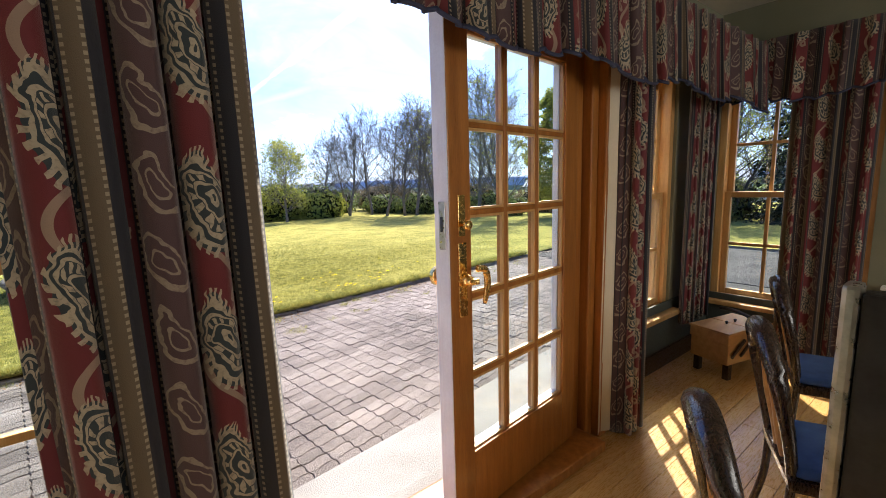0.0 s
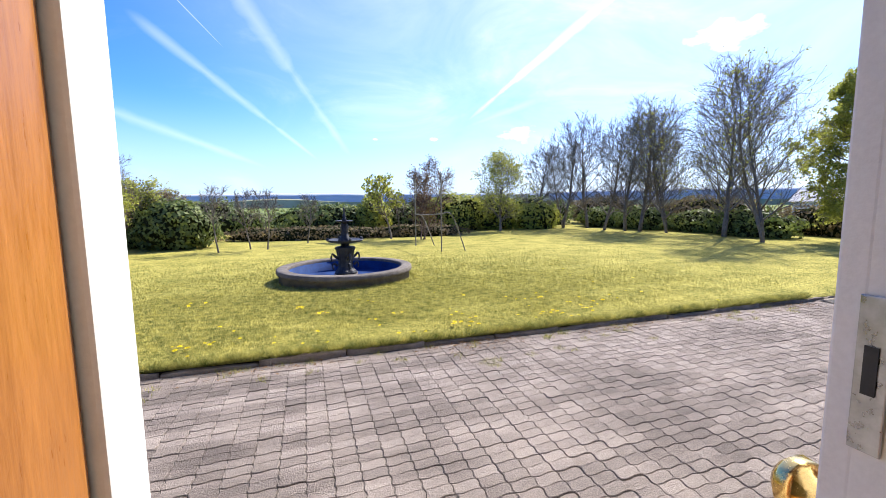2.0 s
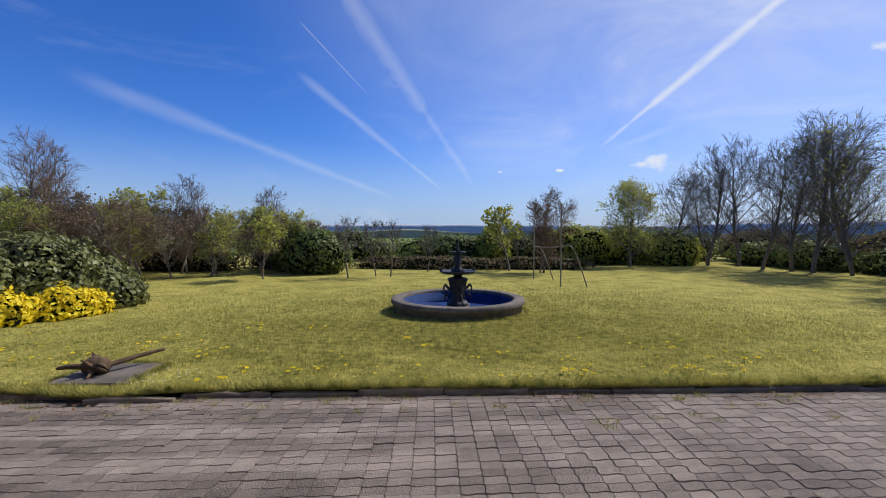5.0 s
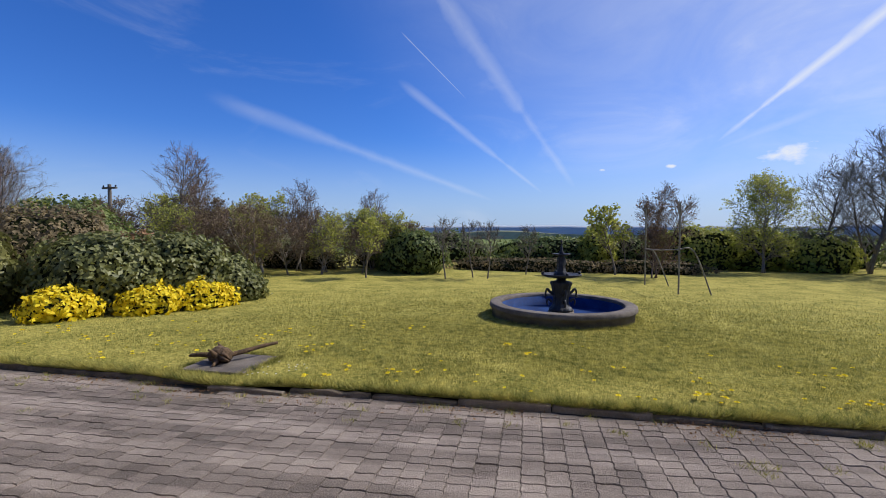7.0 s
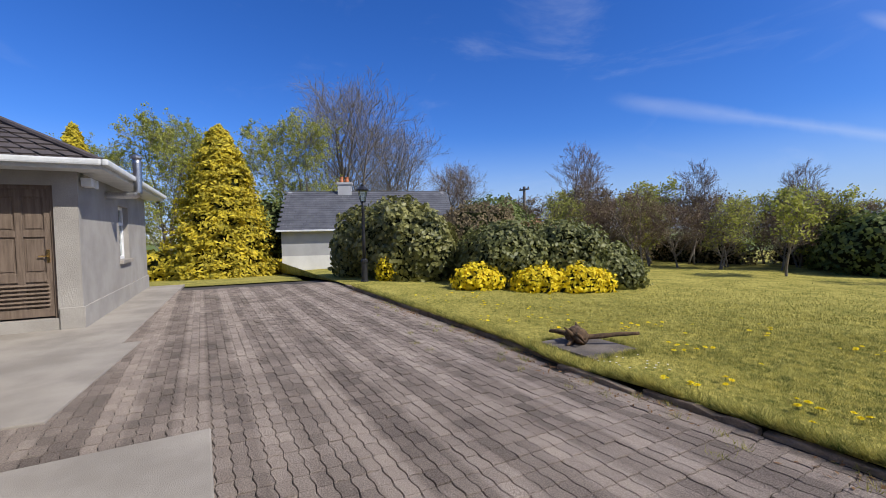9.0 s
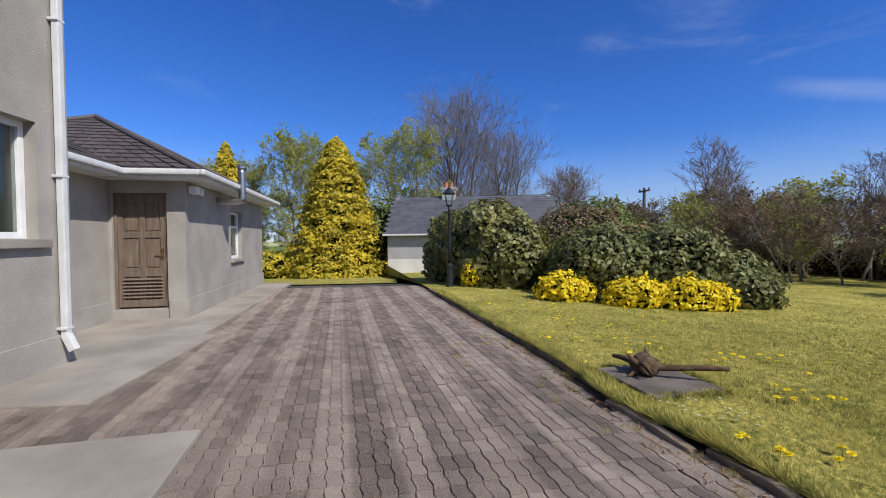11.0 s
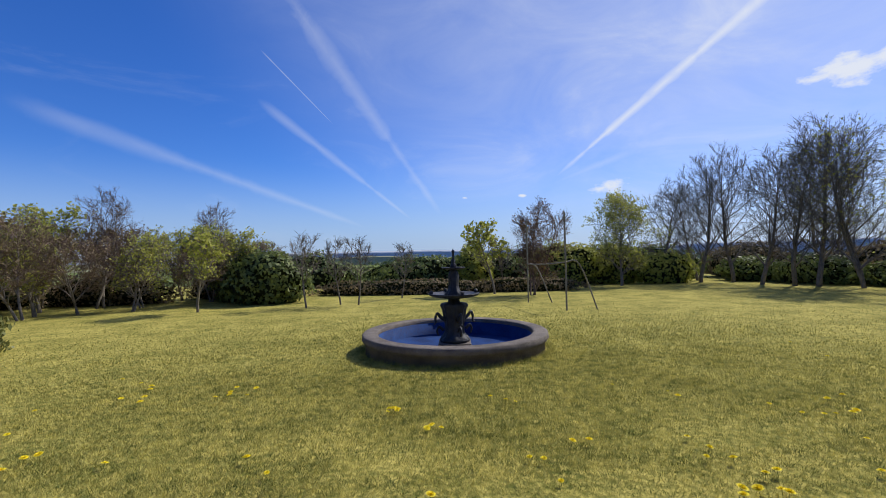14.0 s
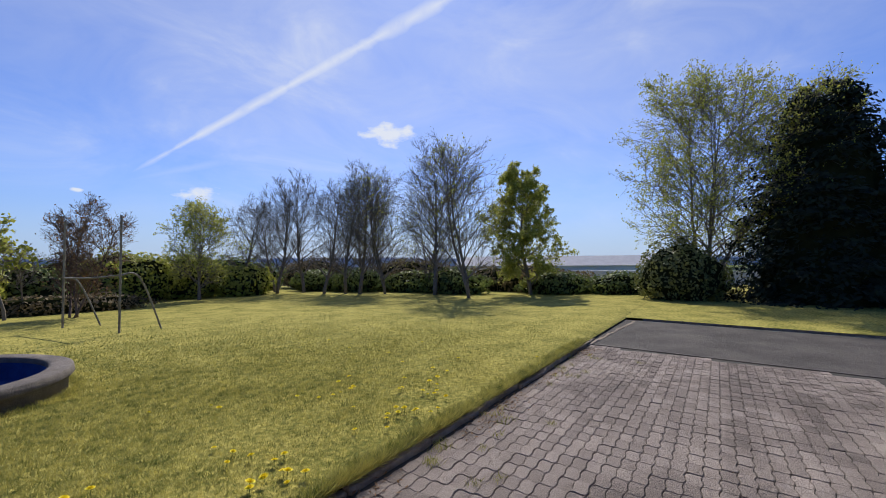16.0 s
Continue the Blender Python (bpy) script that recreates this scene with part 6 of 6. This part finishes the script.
def kerb_stones():
    kerb = empty("kerb", label="low dark weathered concrete kerb with broken edges", category="kerb", kind="structure")
    rng = random.Random(4)
    shapes = []
    for k in range(5):
        bm = boxes(((0, 0, -.1), (.905, .075, .045)), bevel=.016)
        bmesh.ops.subdivide_edges(bm, edges=[e for e in bm.edges if abs(e.verts[0].co.x - e.verts[1].co.x) > .5], cuts=5)
        for v in bm.verts:
            v.co.z += .03 * noise.noise(v.co * 6 + Vector((k * 9, 0, 0)))
            v.co.y += .018 * noise.noise(v.co * 7 + Vector((k * 5, 3, 0)))
        me = bpy.data.meshes.new("kerb_stone")
        bm.to_mesh(me)
        bm.free()
        me.materials.append(M["kerb"])
        shapes.append(me)
    x = -11.6
    turn = math.degrees(math.atan(.128))
    while x < 7.6:
        ob = part_me("kerb_stone", rng.choice(shapes), None, kerb)
        ob.matrix_basis = pose(x, kerb_y(x) + rng.uniform(-.012, .012), rng.uniform(-.02, .008), rng.uniform(-3, 3), rng.uniform(-.6, .6), turn + rng.uniform(-.8, .8))
        x += .912 * math.cos(radians(turn))
    for k in range(4):
        ob = part_me("kerb_stone", rng.choice(shapes), None, kerb)
        ob.matrix_basis = pose(7.75 + .91 * k, 6.5 + .07 * k, -.04, 0, 0, 4)
    for k in range(13):
        ob = part_me("kerb_stone", rng.choice(shapes), None, kerb)
        ob.matrix_basis = pose(11.70, 6.7 - .91 * k, -.005, 0, 0, -90)
    for k in range(6):
        ob = part_me("kerb_stone", rng.choice(shapes), None, kerb)
        ob.matrix_basis = pose(7.80, 6.3 - .91 * k, -.11, 0, 0, -90)


BLOCK_L, BLOCK_W = .168, .100


def block_outline():
    """Wavy interlocking block: the long sides carry one wave, the ends a shallow one."""
    l, w, g = BLOCK_L / 2, BLOCK_W / 2, .0024
    low, right = [], []
    n = 8
    for i in range(n):
        u = -1 + 2 * i / n
        low.append((u * (l - g), -w + g + .0075 * math.sin(math.pi * u)))
    for i in range(4):
        u = -1 + 2 * i / 4
        right.append((l - g + .006 * math.sin(math.pi * u), u * (w - g)))
    top = [((1 - 2 * i / n) * (l - g), w - g + .0075 * math.sin(math.pi * (1 - 2 * i / n))) for i in range(n)]
    left = [(-l + g + .006 * math.sin(math.pi * (1 - 2 * i / 4)), (1 - 2 * i / 4) * (w - g)) for i in range(4)]
    return low + right + top + left


def block_shape(shrink=.003, h=.02):
    o = block_outline()
    n = len(o)
    v = [(x, y, -.03) for x, y in o] + [(x, y, -.005) for x, y in o]
    v += [(x * (1 - shrink / .1), y * (1 - shrink / .06), 0) for x, y in o]
    f = [(i, (i + 1) % n, n + (i + 1) % n, n + i) for i in range(n)]
    f += [(n + i, n + (i + 1) % n, 2 * n + (i + 1) % n, 2 * n + i) for i in range(n)]
    f.append(tuple(2 * n + i for i in range(n)))
    return v, f


def paving():
    pav = empty("pavement", label="grey-brown wavy interlocking block paving, weathered, weeds in joints", category="pavement", kind="structure")
    v, f = block_shape()
    me = mesh_from(v, f, "paving_block")
    me.materials.append(M["block"])
    rng = random.Random(8)
    turn = math.atan(.128)
    c, s = math.cos(turn), math.sin(turn)
    ov, of, made = [], [], 0
    va = np.array(v)
    spots = []
    for j in range(-2, 90):
        for i in range(-80, 56):
            u, w = i * BLOCK_L, -3.4 + j * BLOCK_W
            x, y = c * u - s * w, s * u + c * w
            if y > kerb_y(x) - .07 or x > 7.7 or x < -12.9:
                continue
            if w < 2.0 and u > -2.95:
                continue
            if y < .42 and -6.7 < x < -4.1:
                continue
            if y < .2 - (-6.75 - x) * .06 and x <= -6.7:
                continue
            spots.append((x, y))
    near = set(sorted(range(len(spots)), key=lambda k: (spots[k][0] + .6) ** 2 + (spots[k][1] - 3.0) ** 2)[:300])
    for k, (x, y) in enumerate(spots):
        dz = rng.gauss(0, .0022)
        m = pose(x, y, dz, rng.gauss(0, .5), rng.gauss(0, .4), math.degrees(turn) + rng.gauss(0, .5))
        if k in near:
            part_me("paving_block", me, None, pav).matrix_basis = m
        else:
            r = np.array(m.to_3x3())
            b = len(ov)
            ov.extend(map(tuple, va @ r.T + np.array(m.translation)))
            of.extend([tuple(q + b for q in face) for face in f])
    tagged(part_me("paving_blocks", mesh_from(ov, of), M["blockrest"], pav), kind="stuff")


def grass():
    nr = np.random.default_rng(12)

    def blades(x, y, h, w, name, label, mat):
        n = len(x)
        z = np.array([land(a, b) for a, b in zip(x, y)])
        az = nr.random(n) * 6.2832
        lean = nr.uniform(.2, 1.1, n) * h
        k = nr.uniform(.5, 1.3, n) * h
        z = np.where(y - kerb_y(x) > 0, np.maximum(z, 0), z) if name == "kerb_grass" else z
        base = np.stack([x, y, z - .004], 1)
        side = np.stack([np.cos(az), np.sin(az), np.zeros(n)], 1) * (w * nr.uniform(.6, 1.3, n))[:, None]
        la = nr.random(n) * 6.2832
        tip = base + np.stack([np.cos(la) * lean, np.sin(la) * lean, k], 1)
        if name == "kerb_grass":
            tip[:, 1] -= .05 * nr.random(n)
            tip[:, 2] -= .03 * nr.random(n)
        v = np.stack([base - side, base + side, tip], 1).reshape(-1, 3)
        f = np.arange(n * 3).reshape(-1, 3)
        tagged(part_me(name, tri_mesh(v, f), mat), label, "grass", kind="stuff")

    # mown turf, thicker where the walk passes
    s = np.abs(nr.normal(0, 3.3, 420000)) + .05
    x = nr.normal(-.2, 4.0, len(s))
    keep = (np.hypot(x + .05, kerb_y(x) + s - 11.0) > 1.56) & ~((np.abs(x + 3.78) < .40) & (np.abs(kerb_y(x) + s - 5.62) < .36))
    x, s = x[keep], s[keep]
    blades(x, kerb_y(x) + s, .026 + .0015 * s, .0020 + .0008 * s, "turf_blades", "short mown grass blades, green and straw coloured", M["blade"])
    # longer tufts that hang over the kerb and stand round the slab and the basin
    n = 64000
    x = nr.uniform(-11, 7.6, n)
    lump = np.array([noise.noise(Vector((a * 1.7, 0, 2))) for a in x])
    k = nr.random(n) < .6 + .9 * lump
    x = x[k]
    blades(x, kerb_y(x) + .03 + np.abs(nr.normal(0, .05, len(x))), .11, .0045, "kerb_grass", "long tufts of grass hanging over the kerb", M["blade"])
    a = nr.random(5000) * 6.2832
    r = 1.52 + np.abs(nr.normal(0, .05, 5000))
    blades(-.05 + r * np.cos(a), 11 + r * np.sin(a), .07, .004, "basin_grass", "unmown grass ring round the fountain basin", M["blade"])
    n = 3500
    e = nr.uniform(-.45, .45, n)
    q = nr.integers(0, 4, n)
    o = .40 + np.abs(nr.normal(0, .05, n))
    x = np.where(q == 0, e, np.where(q == 1, e, np.where(q == 2, o, -o))) - 3.78
    y = np.where(q == 0, o, np.where(q == 1, -o, e)) + 5.62
    k = y > kerb_y(x) + .08
    blades(x[k], y[k], .06, .0035, "slab_grass", "longer grass round the slab", M["blade"])
    # weeds in the paving joints along the kerb
    cx = nr.uniform(-9, 7, 90)
    cy = kerb_y(cx) - np.abs(nr.normal(0, .35, 90)) - .03
    x = np.repeat(cx, 26) + nr.normal(0, .035, 90 * 26)
    y = np.repeat(cy, 26) + nr.normal(0, .03, 90 * 26)
    k = y < kerb_y(x)
    blades(x[k], y[k], .045, .0028, "joint_weeds", "small dry weeds growing in the paving joints", M["blade"])


def debris():
    """Dry leaf and straw litter swept against the kerb."""
    nr = np.random.default_rng(77)
    x = nr.uniform(-10.5, 7.5, 4200)
    lump = np.array([noise.noise(Vector((a * .9, 4, 1))) for a in x])
    x = x[nr.random(4200) < .35 + lump]
    y = kerb_y(x) - .01 - np.abs(nr.normal(0, .16, len(x)))
    c = np.stack([x, y, np.full(len(x), .006)], 1)
    me = leaves_mesh(c, np.tile([0, 0, 1.0], (len(x), 1)), .014, nr, 2.6)
    tagged(part_me("kerb_litter", me, M["leaf_rust"]), "dry leaf and straw litter along the kerb", "litter", kind="stuff")


def flower(name, petal_mat, size, stalk):
    ob = empty(name)
    v, f = [], []
    for ring, (n, r, z) in enumerate(((14, 1.0, .1), (11, .7, .28), (7, .4, .4))):
        for i in range(n):
            a = 6.2832 * i / n + ring * .3
            c, s = math.cos(a), math.sin(a)
            b = len(v)
            w = .22 * size
            v += [(0, 0, stalk), (c * r * size * .6 - s * w, s * r * size * .6 + c * w, stalk + z * size), (c * r * size, s * r * size, stalk + z * size * .9), (c * r * size * .6 + s * w, s * r * size * .6 - c * w, stalk + z * size)]
            f.append((b, b + 1, b + 2, b + 3))
    part_me("flower_head", mesh_from(v, f), petal_mat, ob)
    part_me("stalk", tube([(0, 0, -.01), (0, 0, stalk)], .0018, 4), M["leaf_green"], ob)
    return ob


def flowers():
    rng = random.Random(31)
    d = tagged(flower("dandelion", M["dandelion"], .029, .05), "yellow dandelion flower in the short grass", "dandelion", "dandelions")
    d.matrix_basis = at(.9, 6.9)
    clumps = [(-.63, 7.65, 4, .09), (-.24, 7.26, 3, .09), (1.7, 6.15, 5, .18), (2.93, 6.28, 6, .25), (3.7, 6.71, 5, .3), (2.98, 7.33, 3, .2), (.41, 7.92, 2, .1), (-2.37, 8.33, 4, .2), (-2.53, 5.41, 2, .1), (-2.28, 5.55, 2, .1), (-1.64, 5.94, 4, .15), (-2.25, 5.88, 2, .1), (-3.18, 6.66, 4, .2), (-3.04, 6.29, 2, .1), (-5.0, 6.34, 7, .6), (-4.42, 7.17, 6, .5), (-7.7, 5.6, 9, .9), (-5.46, 5.37, 4, .3), (4.49, 6.83, 3, .3), (-6.3, 6.6, 8, .7), (-3.6, 8.3, 6, .6)]
    for x, y, n, sp in clumps:
        for _ in range(round(n * 1.5)):
            a, b = x + rng.gauss(0, sp * .6), y + rng.gauss(0, sp * .6)
            if b > kerb_y(a) + .15 and not (abs(a + 3.78) < .45 and abs(b - 5.62) < .42):
                copy_thing(d, at(a, b, 0, rng.uniform(0, 360)) @ pose(0, 0, 0, rng.uniform(-14, 14), rng.uniform(-14, 14)) @ Matrix.Scale(rng.uniform(.8, 1.25), 4))
    # single flowers scattered along the kerb side of the lawn
    for _ in range(70):
        a = rng.uniform(-8.5, 6.0)
        b = kerb_y(a) + .2 + abs(rng.gauss(0, 1.5))
        if not (abs(a + 3.78) < .45 and abs(b - 5.62) < .42) and math.hypot(a + .05, b - 11.0) > 1.7:
            copy_thing(d, at(a, b, 0, rng.uniform(0, 360)) @ pose(0, 0, 0, rng.uniform(-14, 14), rng.uniform(-14, 14)) @ Matrix.Scale(rng.uniform(.7, 1.15), 4))
    w = tagged(flower("daisy", M["daisy"], .013, .03), "tiny white daisy in the grass", "daisy", "daisies")
    w.matrix_basis = at(-3.2, 5.35)
    for _ in range(30):
        a, b = rng.uniform(-3.9, -2.7), rng.uniform(5.28, 5.9)
        if not (abs(a + 3.78) < .45 and abs(b - 5.62) < .42) and b > kerb_y(a) + .1:
            copy_thing(w, at(a, b))


flowers()
debris()
grass()
floor_boards()
kerb_stones()
paving()
